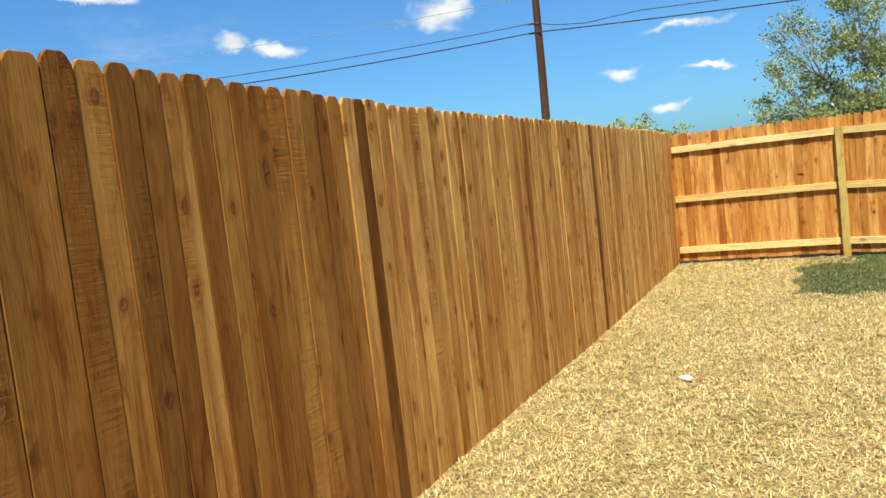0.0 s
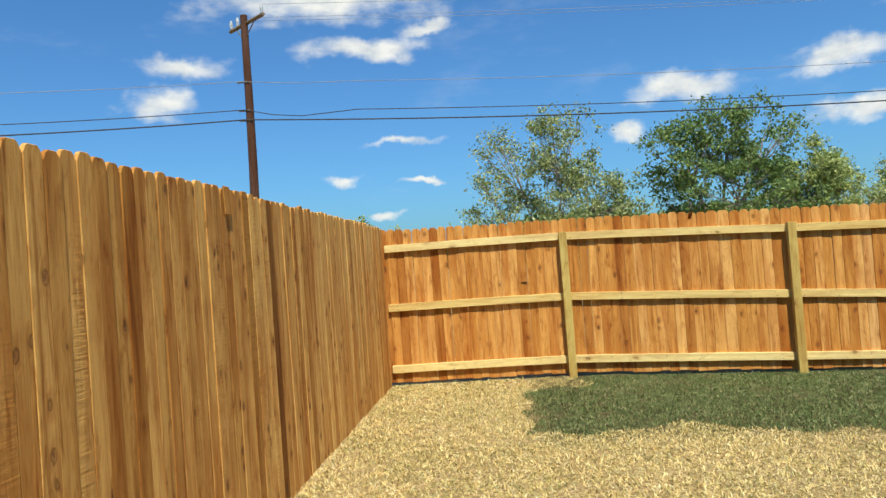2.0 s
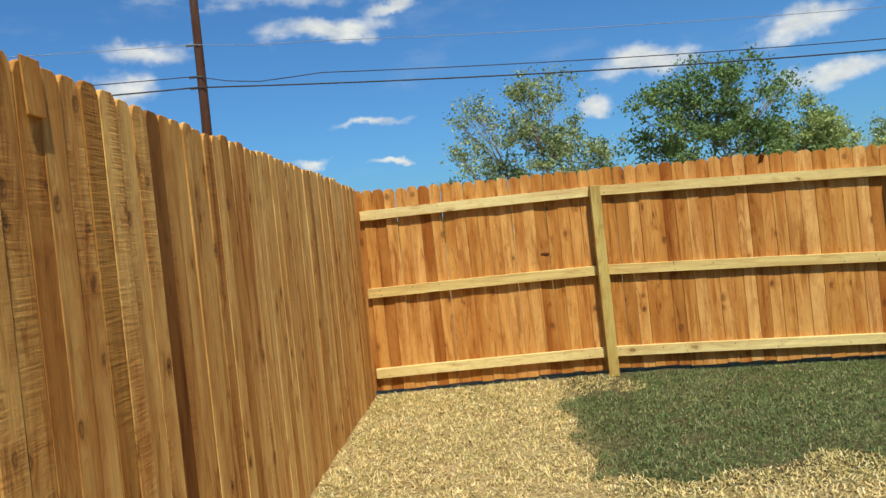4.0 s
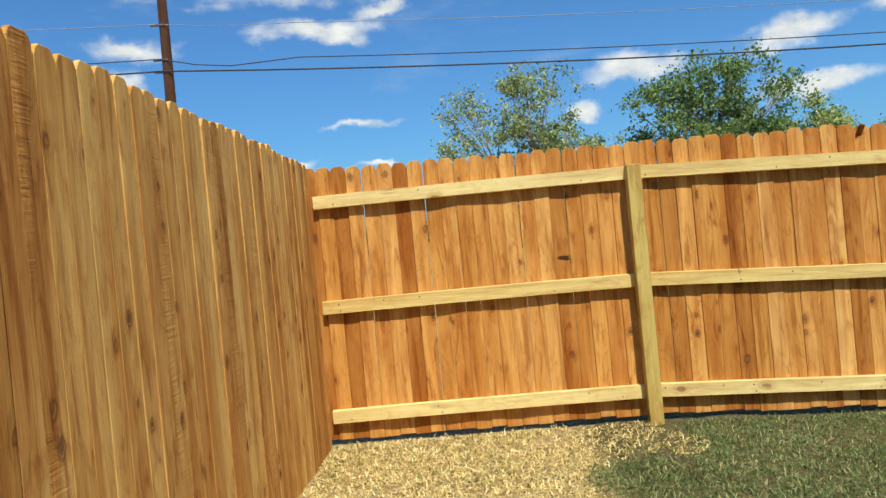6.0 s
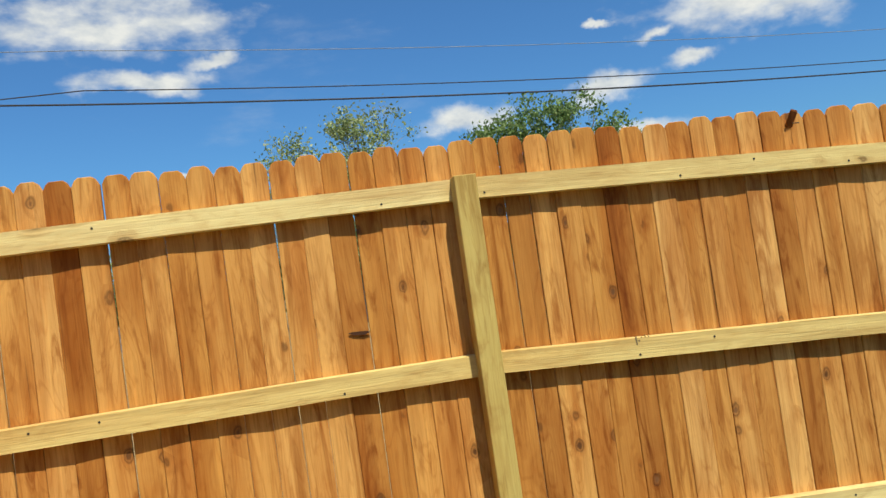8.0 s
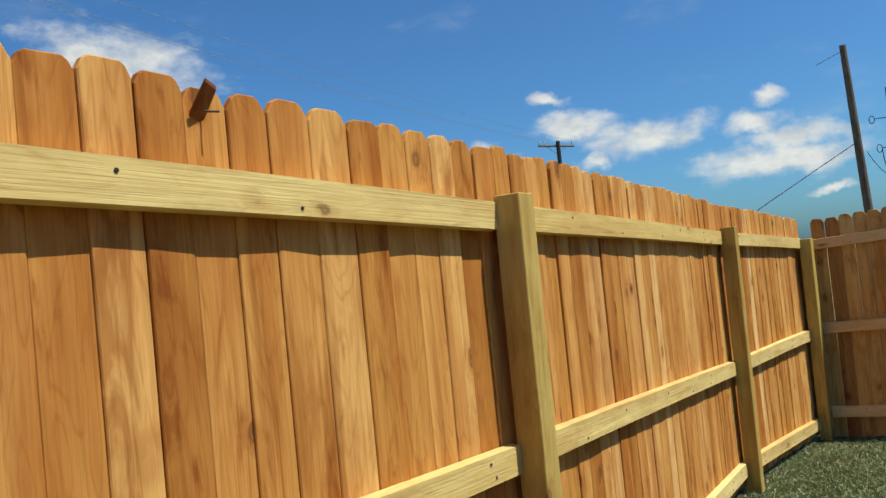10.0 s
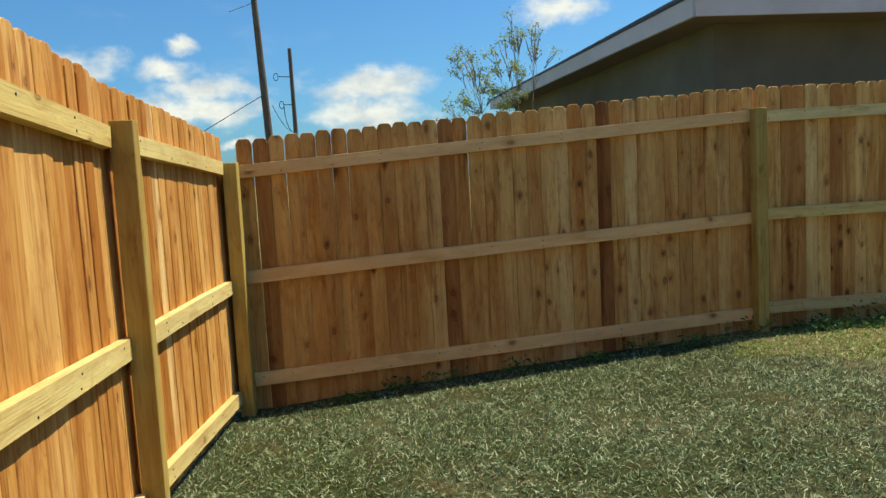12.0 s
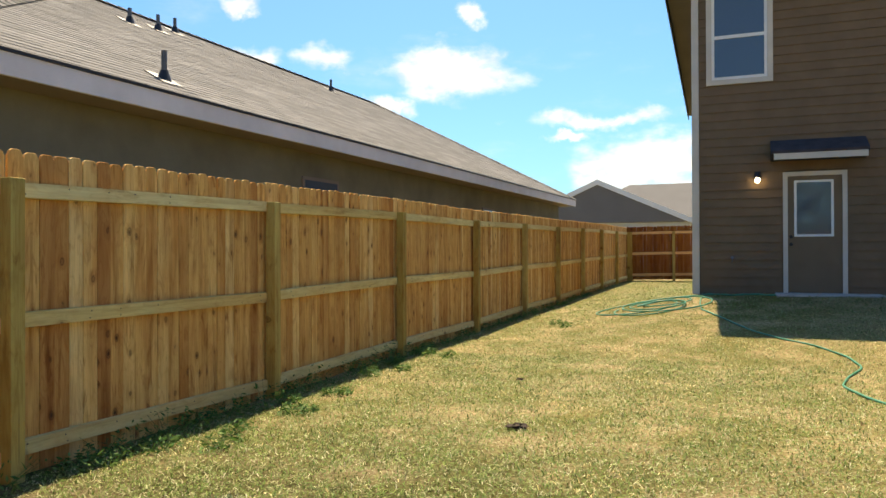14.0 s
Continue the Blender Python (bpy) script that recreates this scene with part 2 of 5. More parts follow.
FASCIA = plain_material("grey_fascia_paint", (0.70, 0.70, 0.70), 0.6, 2.0, 0.06)
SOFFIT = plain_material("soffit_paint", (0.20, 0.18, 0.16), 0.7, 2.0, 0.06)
STUCCO = plain_material("stucco", (0.168, 0.178, 0.13), 0.9, 1.2, 0.16, bump=0.5, fine=90.0)
SIDING = plain_material("dark_brown_siding", (0.18, 0.122, 0.074), 0.85, 3.0, 0.08, bump=0.2)
TRIM = plain_material("cream_trim", (0.60, 0.56, 0.49), 0.6, 3.0, 0.05)
WHITE = plain_material("white_vinyl", (0.78, 0.78, 0.76), 0.45, 3.0, 0.03)
DOOR_PAINT = plain_material("door_paint", (0.18, 0.13, 0.082), 0.8, 3.0, 0.05)
DARK_ROOF = plain_material("dark_shingle", (0.06, 0.05, 0.055), 0.9, 4.0, 0.2, bump=0.5)
METAL = plain_material("galvanised_metal", (0.16, 0.155, 0.15), 0.6, 6.0, 0.1, 0.7)
BLACK = plain_material("black_metal", (0.03, 0.03, 0.032), 0.45, 6.0, 0.1)
CABLE = plain_material("cable_black", (0.03, 0.03, 0.035), 0.6, 6.0, 0.1)
WIRE = plain_material("wire_grey", (0.22, 0.24, 0.28), 0.5, 6.0, 0.1)
INSULATOR = plain_material("glass_insulator", (0.45, 0.50, 0.55), 0.2, 6.0, 0.1)
CONCRETE = plain_material("concrete", (0.45, 0.42, 0.38), 0.9, 5.0, 0.15)
HOSE = plain_material("green_hose", (0.05, 0.26, 0.16), 0.4, 10.0, 0.08)
DIRT = plain_material("dark_dirt", (0.06, 0.042, 0.03), 0.95, 20.0, 0.3, bump=0.8)
BARK = plain_material("bark", (0.30, 0.26, 0.22), 0.95, 10.0, 0.3, bump=0.8)
PAPER = plain_material("pale_chip", (0.75, 0.73, 0.68), 0.8, 20.0, 0.05)
HOUSE_GREY = plain_material("grey_blue_siding", (0.66, 0.71, 0.78), 0.7, 1.0, 0.06)


def shingle_material():
    m, n = material("asphalt_shingle")
    rnd = n.add("ShaderNodeNewGeometry").outputs["Random Per Island"]
    co = n.add("ShaderNodeTexCoord").outputs["Object"]
    c = n.ramp(rnd, [(0, (0.19, 0.18, 0.172)), (0.5, (0.225, 0.213, 0.203)), (1, (0.27, 0.255, 0.242))])
    g = n.noise(co, 260.0, 2.0, 0.7)
    c = n.mix(n.rng(g, 0.35, 0.65), n.mix(1.0, c, (0.75, 0.75, 0.75), "MULTIPLY"), c)
    c = n.mix(n.rng(n.noise(co, 0.7, 3.0), 0.4, 0.65, 0, 0.4), c, n.mix(1.0, c, (0.8, 0.78, 0.76), "MULTIPLY"))
    finish(n, c, 0.92, g, 0.5, 0.003, spec=0.1)
    return m


SHINGLE = shingle_material()


def glass_material(name, tint=(0.06, 0.09, 0.13)):
    m, n = material(name)
    finish(n, tint, 0.04, spec=0.9)
    return m


GLASS = glass_material("window_glass")


def leaf_material(name, tones, trans=0.25):
    m, n = material(name)
    rnd = n.add("ShaderNodeNewGeometry").outputs["Random Per Island"]
    co = n.add("ShaderNodeTexCoord").outputs["Object"]
    c = n.ramp(rnd, tones)
    big = n.noise(co, 1.3, 3.0, 0.6)
    c = n.mix(n.rng(big, 0.4, 0.65, 0, 0.55, True), c, n.mix(1.0, c, (0.72, 0.78, 0.66), "MULTIPLY"))
    tuft = n.noise(co, 13.0, 3.0, 0.6)
    c = n.mix(n.rng(tuft, 0.47, 0.62, 0, 0.85, True), c, n.mix(1.0, c, (0.50, 0.50, 0.40), "MULTIPLY"))
    c = n.mix(n.rng(tuft, 0.42, 0.3, 0, 0.5, True), c, n.mix(1.0, c, (1.25, 1.22, 1.2), "MULTIPLY"))
    finish(n, c, 0.65, spec=0.2, through_light=trans)
    return m


STRAW = leaf_material("straw_blades", [(0, (0.30, 0.19, 0.07)), (0.2, (0.70, 0.51, 0.21)), (0.5, (0.90, 0.74, 0.39)), (0.7, (0.64, 0.48, 0.19)), (0.82, (0.34, 0.33, 0.10)), (1, (0.95, 0.86, 0.58))], 0.12)
SOD = leaf_material("sod_blades", [(0, (0.045, 0.085, 0.025)), (0.35, (0.085, 0.14, 0.042)), (0.6, (0.14, 0.195, 0.07)), (0.82, (0.25, 0.27, 0.12)), (1, (0.48, 0.43, 0.24))], 0.12)
LAWN = leaf_material("mixed_blades", [(0, (0.075, 0.15, 0.025)), (0.35, (0.15, 0.24, 0.045)), (0.58, (0.24, 0.30, 0.07)), (0.72, (0.36, 0.36, 0.15)), (0.92, (0.64, 0.58, 0.37)), (1, (0.17, 0.09, 0.05))], 0.15)
# grey-green sod, its colour lowered to stand in for light angle and exposure
SOD_DIMMED = leaf_material("sod_dimmed_blades", [(0, (0.018, 0.042, 0.018)), (0.4, (0.045, 0.088, 0.035)), (0.62, (0.10, 0.155, 0.068)), (0.8, (0.27, 0.32, 0.18)), (1, (0.60, 0.60, 0.42))], 0.1)
WEED = leaf_material("weed_leaves", [(0, (0.06, 0.13, 0.035)), (0.6, (0.11, 0.23, 0.06)), (1, (0.24, 0.36, 0.11))], 0.3)
LEAF_A = leaf_material("leaves_olive", [(0, (0.17, 0.23, 0.09)), (0.5, (0.30, 0.37, 0.15)), (1, (0.52, 0.56, 0.32))], 0.3)
LEAF_B = leaf_material("leaves_green", [(0, (0.10, 0.175, 0.055)), (0.5, (0.17, 0.27, 0.085)), (1, (0.33, 0.42, 0.18))], 0.3)
LEAF_C = leaf_material("leaves_spring", [(0, (0.28, 0.36, 0.12)), (0.5, (0.42, 0.50, 0.19)), (1, (0.58, 0.62, 0.32))], 0.3)


def soil_material():
    m, n = material("thatch_and_soil")
    co = n.add("ShaderNodeTexCoord").outputs["Object"]
    big = n.noise(co, 0.8, 5.0, 0.6)
    small = n.noise(co, 35.0, 5.0, 0.7)
    c = n.ramp(small, [(0.32, (0.12, 0.075, 0.035)), (0.5, (0.34, 0.24, 0.12)), (0.68, (0.58, 0.45, 0.27))])
    c = n.mix(n.rng(big, 0.4, 0.65, 0, 0.5), c, n.mix(1.0, c, (0.75, 0.82, 0.6), "MULTIPLY"))
    at = n.add("ShaderNodeSeparateXYZ", {0: co})
    # soil darker beneath the sod and towards the back right corner
    dark_soil = n.math("MULTIPLY", n.rng(at.outputs[0], 1.55, 1.75), n.rng(at.outputs[1], -3.3, -2.9))
    dark_soil = n.math("MAXIMUM", dark_soil, n.math("MULTIPLY", n.rng(at.outputs[0], 4.0, 7.0), n.rng(at.outputs[1], -6.5, -3.5)))
    dark_soil = n.math("MULTIPLY", dark_soil, n.rng(at.outputs[1], 0.3, 0.0))
    turf = n.math("MULTIPLY", n.rng(at.outputs[0], 2.8, 5.6), n.rng(n.noise(co, 1.6, 4.0, 0.6), 0.36, 0.56))
    c = n.mix(n.math("MULTIPLY", turf, 0.85), c, n.mix(1.0, c, (0.42, 0.52, 0.30), "MULTIPLY"))
    c = n.mix(n.math("MULTIPLY", dark_soil, 0.85), c, n.mix(1.0, c, (0.16, 0.21, 0.20), "MULTIPLY"))
    finish(n, c, 0.95, small, 0.8, 0.02, spec=0.1)
    return m


SOIL = soil_material()


# ---- mesh helpers ----
def box_bm(bm, x0, x1, y0, y1, z0, z1, bevel=0.0):
    vs = [bm.verts.new(p) for p in ((x0, y0, z0), (x1, y0, z0), (x1, y1, z0), (x0, y1, z0), (x0, y0, z1), (x1, y0, z1), (x1, y1, z1), (x0, y1, z1))]
    fs = [bm.faces.new([vs[i] for i in f]) for f in ((3, 2, 1, 0), (4, 5, 6, 7), (0, 1, 5, 4), (1, 2, 6, 5), (2, 3, 7, 6), (3, 0, 4, 7))]
    if bevel:
        es = list({e for f in fs for e in f.edges})
        bmesh.ops.bevel(bm, geom=es, offset=bevel, segments=1, affect="EDGES")


def cyl_bm(bm, a, b, r0, r1, n=10):
    a, b = Vector(a), Vector(b)
    d = (b - a).normalized()
    u = d.cross(Vector((0.3, 0.9, 0.1))).normalized()
    v = d.cross(u)
    rings = [[bm.verts.new(c + r * (math.cos(k * 2 * math.pi / n) * u + math.sin(k * 2 * math.pi / n) * v)) for k in range(n)] for c, r in ((a, r0), (b, r1))]
    for k in range(n):
        bm.faces.new((rings[0][k], rings[0][(k + 1) % n], rings[1][(k + 1) % n], rings[1][k]))
    bm.faces.new(rings[0][::-1])
    bm.faces.new(rings[1])


def mesh_of(bm, name, mat, smooth=False):
    bmesh.ops.recalc_face_normals(bm, faces=bm.faces)
    me = bpy.data.meshes.new(name)
    bm.to_mesh(me)
    bm.free()
    me.materials.append(mat)
    if smooth:
        me.shade_smooth()
    return me


def part(name, bm, mat, parent, label="", smooth=False):
    ob = new(name, mesh_of(bm, name, mat, smooth))
    ob.parent = parent
    return tagged(ob, label)


def thing(name, label, category, group="", at=(0, 0, 0), turn=0.0, kind=""):
    ob = new(name)
    ob.matrix_basis = pose(*at, 0, 0, turn)
    return tagged(ob, label, category, group, kind)


def piece(name, me, parent, m):
    ob = new(name, me)
    ob.parent = parent
    ob.matrix_basis = m
    return ob


def from_arrays(name, verts, faces, mat):
    """Mesh from numpy verts (n,3) and faces (m,k)."""
    me = bpy.data.meshes.new(name)
    k = faces.shape[1]
    me.vertices.add(len(verts))
    me.vertices.foreach_set("co", verts.astype(np.float32).ravel())
    me.loops.add(faces.size)
    me.loops.foreach_set("vertex_index", faces.astype(np.int32).ravel())
    me.polygons.add(len(faces))
    me.polygons.foreach_set("loop_start", np.arange(0, faces.size, k, dtype=np.int32))
    me.polygons.foreach_set("loop_total", np.full(len(faces), k, dtype=np.int32))
    me.update(calc_edges=True)
    me.materials.append(mat)
    return me


# ---- lie of the land ----
BACK = [(0.0, 0.0, 0.0), (2.12, 0.0, 0.0), (4.60, -0.11, -0.085), (7.55, -0.09, -0.185), (9.62, -0.31, -0.32)]
POST_Y = [-4.10, -6.54, -9.09, -11.72, -14.35, -16.95, -19.60, -22.2, -24.8, -27.4]
POST_G = [-0.09, -0.075, -0.035, -0.03, 0.015, 0.035, 0.085, 0.125, 0.145, 0.175]
RIGHT = [(9.60, -0.31, -0.32)] + [(9.609, y, g) for y, g in zip(POST_Y, POST_G)]


def smooth01(a, b, v):
    t = np.clip((v - a) / (b - a), 0, 1)
    return t * t * (3 - 2 * t)


def ground_z(x, y):
    """Height of the ground."""
    x, y = np.asarray(x, float), np.asarray(y, float)
    back = np.interp(x, [b[0] for b in BACK], [b[2] for b in BACK])
    right = np.interp(-y, [-r[1] for r in RIGHT], [r[2] for r in RIGHT])
    left = -0.05 * smooth01(0.5, 5, -y) + 0.2 * smooth01(8, 16, -y)
    f = np.clip(x / 9.7, 0, 1)
    side = left * (1 - f) + (right + 0.32) * f
    z = back * np.exp(-(y / 9.0) ** 2) + side - (0.32 * f) * (1 - np.exp(-(y / 9.0) ** 2))
    pad = 0.335 * smooth01(9.0, 15.3, -y) * (1 - smooth01(6.2, 9.4, x)) * (1 - smooth01(16, 24, -y))
    far = smooth01(12, 60, np.hypot(x - 5, y + 8))
    return (z + pad) * (1 - far) + 0.2 * far


def ground_sheet():
    xs = np.concatenate([[-3000, -800, -200, -80, -40, -20, -10, -5, -2.5], np.arange(-1, 11.01, 0.2), [12, 14, 18, 25, 40, 80, 200, 800, 3000]])
    ys = np.concatenate([[-3000, -800, -200, -100, -60, -45, -36], np.arange(-30, 1.01, 0.25), [2, 4, 8, 15, 25, 40, 80, 200, 800, 3000]])
    X, Y = np.meshgrid(xs, ys, indexing="ij")
    Z = ground_z(X, Y)
    rng = np.random.default_rng(3)
    inside = (X > -1) & (X < 11) & (Y > -30) & (Y < 1)
    Z = Z + np.where(inside, rng.normal(0, 0.006, Z.shape), 0) - 0.004
    n, m = X.shape
    idx = np.arange(n * m).reshape(n, m)
    faces = np.stack([idx[:-1, :-1], idx[1:, :-1], idx[1:, 1:], idx[:-1, 1:]], -1).reshape(-1, 4)
    me = from_arrays("ground", np.stack([X, Y, Z], -1).reshape(-1, 3), faces, SOIL)
    me.shade_smooth()
    return tagged(new("ground", me), "yard soil with dry thatch, sloping gently up to the house", "ground", kind="structure")


ground_sheet()


# ---- fences ----
def picket_mesh(name, width, height, thick, clip, lean, mat):
    """Dog-ear board: x across, y thick (front at 0), z up, rounded shoulders."""
    bm = bmesh.new()
    h = width / 2
    outline = [(-h, 0), (h, 0), (h + lean, height - clip * 1.15), (h - clip * 0.42 + lean, height - clip * 0.32), (h - clip * 0.85 + lean, height), (-h + clip * 0.85 + lean, height), (-h + clip * 0.42 + lean, height - clip * 0.32), (-h + lean, height - clip * 1.15)]
    front = [bm.verts.new((x, 0, z)) for x, z in outline]
    back = [bm.verts.new((x, thick, z)) for x, z in outline]
    f = bm.faces.new(front)
    bm.faces.new(back[::-1])
    k = len(outline)
    for i in range(k):
        bm.faces.new((front[i], back[i], back[(i + 1) % k], front[(i + 1) % k]))
    bmesh.ops.bevel(bm, geom=list(f.edges), offset=0.0024, segments=1, affect="EDGES")
    return mesh_of(bm, name, mat)


def run_at(stations, s):
    """Place, direction and ground at the distance s along stations."""
    for (x0, y0, g0), (x1, y1, g1) in zip(stations, stations[1:]):
        d = math.hypot(x1 - x0, y1 - y0)
        if s <= d or (x1, y1, g1) == stations[-1]:
            f = s / d
            return x0 + (x1 - x0) * f, y0 + (y1 - y0) * f, g0 + (g1 - g0) * f, math.atan2(y1 - y0, x1 - x0)
        s -= d


def run_length(stations):
    return sum(math.hypot(b[0] - a[0], b[1] - a[1]) for a, b in zip(stations, stations[1:]))


def spaced(anchors, s_end):
    """Board edges along a run, between anchors (count of boards, distance)."""
    edges = []
    for (i0, s0), (i1, s1) in zip(anchors, anchors[1:]):
        edges += [s0 + (s1 - s0) * k / (i1 - i0) for k in range(i1 - i0)]
    step = (anchors[-1][1] - anchors[-2][1]) / (anchors[-1][0] - anchors[-2][0])
    e = anchors[-1][1]
    while e < s_end + 0.001:
        edges.append(e)
        e += step
    return edges


def pickets(fence, stations, edges, height, mat, side, seed, low, tones, choice, top=None, loose=1.0):
    """Boards between the edges along stations. side: +1 where the boards stand on the left of the run's way.
    tones: a digit a board, 0 dark to 9 pale; boards past its end draw theirs from choice."""
    r = random.Random(seed)
    base = 0.1
    kinds = [picket_mesh("picket", base - gap, height - low, 0.017, clip, lean, mat) for gap, clip, lean in
             ((0.0015, 0.028, 0.0), (0.0022, 0.03, 0.001), (0.001, 0.024, -0.001), (0.0042, 0.027, 0.0), (0.002, 0.033, 0.001))]
    for k, (e0, e1) in enumerate(zip(edges, edges[1:])):
        s = (e0 + e1) / 2
        x, y, g, a = run_at(stations, s)
        m = pose(x, y, g + low + r.uniform(-0.008, 0.008), r.uniform(-0.15, 0.15), r.uniform(-0.08, 0.08), math.degrees(a) + loose * r.uniform(-2.8, 2.8))
        me = kinds[r.choices(range(5), (5, 4, 4, 1.4, 3))[0]]
        out = loose * r.uniform(0.0, 0.006)
        tall = (top(x, y) - g - low) / (height - low) if top else 1
        m = m @ Matrix.Diagonal(((e1 - e0) / base, 1, tall, 1))
        ob = piece("picket", me, fence, m @ (pose(0, out, 0) if side > 0 else pose(0, -out, 0, 0, 0, 180)))
        f = int(tones[k] if k < len(tones) else r.choice(choice)) / 9 + r.uniform(-0.03, 0.03)
        ob.color = (max(0, f), 0, 0, 1)


def board_between(name, a, b, depth, height, mat, parent, bevel=0.002, label=""):
    """A rail from a to b (centre of its back face), its face turned to the run's right."""
    a, b = Vector(a), Vector(b)
    d = b - a
    bm = bmesh.new()
    L = d.length
    hz = height / 2
    n = 7
    rings = []
    rr = random.Random(int(L * 1000) + int(a.x * 100))
    for i in range(n + 1):
        u = i / n
        bow = 0.004 * math.sin(math.pi * u) * rr.uniform(0.4, 1)
        rings.append([bm.verts.new((y, z, u * L)) for y, z in ((-hz + bow, 0), (hz + bow, 0), (hz - 0.003 + bow, depth), (-hz + 0.003 + bow, depth))])
    for p, q in zip(rings, rings[1:]):
        for i in range(4):
            bm.faces.new((p[i], p[(i + 1) % 4], q[(i + 1) % 4], q[i]))
    bm.faces.new(rings[0][::-1])
    bm.faces.new(rings[-1])
    zc = d.normalized()
    up = Vector((0, 0, 1))
    yc = zc.cross(up).normalized()
    xc = yc.cross(zc)
    ob = part(name, bm, mat, parent, label)
    ob.matrix_basis = Matrix.Translation(a) @ Matrix((xc, yc, zc)).transposed().to_4x4()
    return ob


def post_at(parent, x, y, g, turn, mat, top=1.665, size=0.089):
    """Square post; its back left corner stands at x, y; it comes out to the right of the run."""
    bm = bmesh.new()
    box_bm(bm, 0, size, -size - 0.022, -0.022, -0.12, top, 0.003)
    ob = part("post", bm, mat, parent)
    ob.matrix_basis = pose(x, y, g, 0.25, -0.2, turn)
    return ob


def post_fence(name, label, stations, posts, skip_first=False, mats=None, heights=()):
    """Fence seen from its rail side: boards behind, three rails between posts."""
    fence = thing(name, label, "fence")
    rails_of = mats or (lambda i: PINE)
    for i, (s0, s1) in enumerate(zip(posts, posts[1:])):
        x0, y0, g0, a0 = run_at(stations, s0 + (0.0895 if i or not skip_first else 0.02))
        x1, y1, g1, a1 = run_at(stations, s1 - 0.0005)
        for h, k in heights[min(i, len(heights) - 1)]:
            a, b = Vector((x0, y0, g0 + h)), Vector((x1, y1, g1 + k))
            board_between("rail", a, b, 0.038, 0.089, rails_of(i), fence)
    for i, s in enumerate(posts):
        if i == 0 and skip_first:
            continue
        x, y, g, a = run_at(stations, min(s, run_length(stations) - 0.09))
        post_at(fence, x, y, g, math.degrees(a), PINE_POST)
    return fence


BACK_RAILS = [((1.62, 1.62), (0.92, 0.92), (0.195, 0.195)), ((1.62, 1.605), (0.92, 0.875), (0.195, 0.18)),
              ((1.605, 1.60), (0.875, 0.775), (0.18, 0.14)), ((1.60, 1.63), (0.775, 0.865), (0.14, 0.135))]
SIDE_RAILS = [((1.617, 1.613), (0.909, 0.854), (0.207, 0.125)), ((1.605, 1.627), (0.874, 0.858), (0.158, 0.118)), ((1.62, 1.62), (0.865, 0.865), (0.13, 0.13))]
back_posts = [0, 2.07, 4.565, 7.515, 9.41]
back_fence = post_fence("back_fence", "sunlit new cedar picket fence with pale pine rails and posts", BACK, back_posts, True, None, BACK_RAILS)
right_posts = []
acc = 0.0
for (xa, ya, _), (xb, yb, _) in zip(RIGHT, RIGHT[1:]):
    acc += math.hypot(xb - xa, yb - ya)
    right_posts.append(acc)
right_fence = post_fence("side_fence_rails", "long shaded cedar fence with pine rails, weeds along its foot", RIGHT,
                         [0.0] + right_posts, False, lambda i: PINE_TAN if i == 0 else PINE, SIDE_RAILS)

LEFT = [(0.0, -13.0, -0.06), (0.0, -6.0, -0.075), (0.0, -2.0, -0.045), (0.0, 0.09, -0.01)]
left_fence = thing("side_fence_boards", "tall honey-brown cedar fence, smooth board side with dog-ear tops", "fence")
for h in (1.65, 0.93, 0.2):
    board_between("rail", (-0.021, -0.05, h), (-0.021, -13.0, h), 0.038, 0.089, PINE, left_fence)
for k in range(6):
    post_at(left_fence, -0.021, -0.25 - 2.5 * k, -0.03, -90, PINE_POST)

cx, cy, cg = RIGHT[-1]
CROSS = [(cx, cy, cg), (cx - 3.2, cy - 0.5, cg + 0.05)]
cross_fence = thing("cross_fence", "brown fence closing the side yard, its shade put into the board tones", "fence")
for h in (1.62, 0.92, 0.195):
    board_between("rail", (cx, cy + 0.0, cg + h), (cx - 3.2, cy - 0.5, cg + h + 0.05), 0.038, 0.089, PINE_TAN, cross_fence)
for s in (0.1, 1.5, 2.9):
    x, y, g, a = run_at(CROSS, s)
    ob = post_at(cross_fence, x, y, g, math.degrees(a), PINE_POST)


# ---- neighbouring house behind the side fence ----
HA = Vector((11.67, -4.82, 0))
HU = Vector((-0.58, -21.1, 0)).normalized()
HV = Vector((HU.y * -1, HU.x, 0)) * 1.0
if HV.x < 0:
    HV = -HV
EAVE, PITCH, HALF, LONG, END = 2.9, 0.555, 4.95, 21.2, 1.15


def nh(u, v, z):
    return HA + HU * u + HV * v + Vector((0, 0, z))


def quad_slab(bm, pts, drop):
    top = [bm.verts.new(p) for p in pts]
    low = [bm.verts.new(p - Vector((0, 0, drop))) for p in pts]
    bm.faces.new(top)
    bm.faces.new(low[::-1])
    k = len(pts)
    for i in range(k):
        bm.faces.new((top[i], low[i], low[(i + 1) % k], top[(i + 1) % k]))


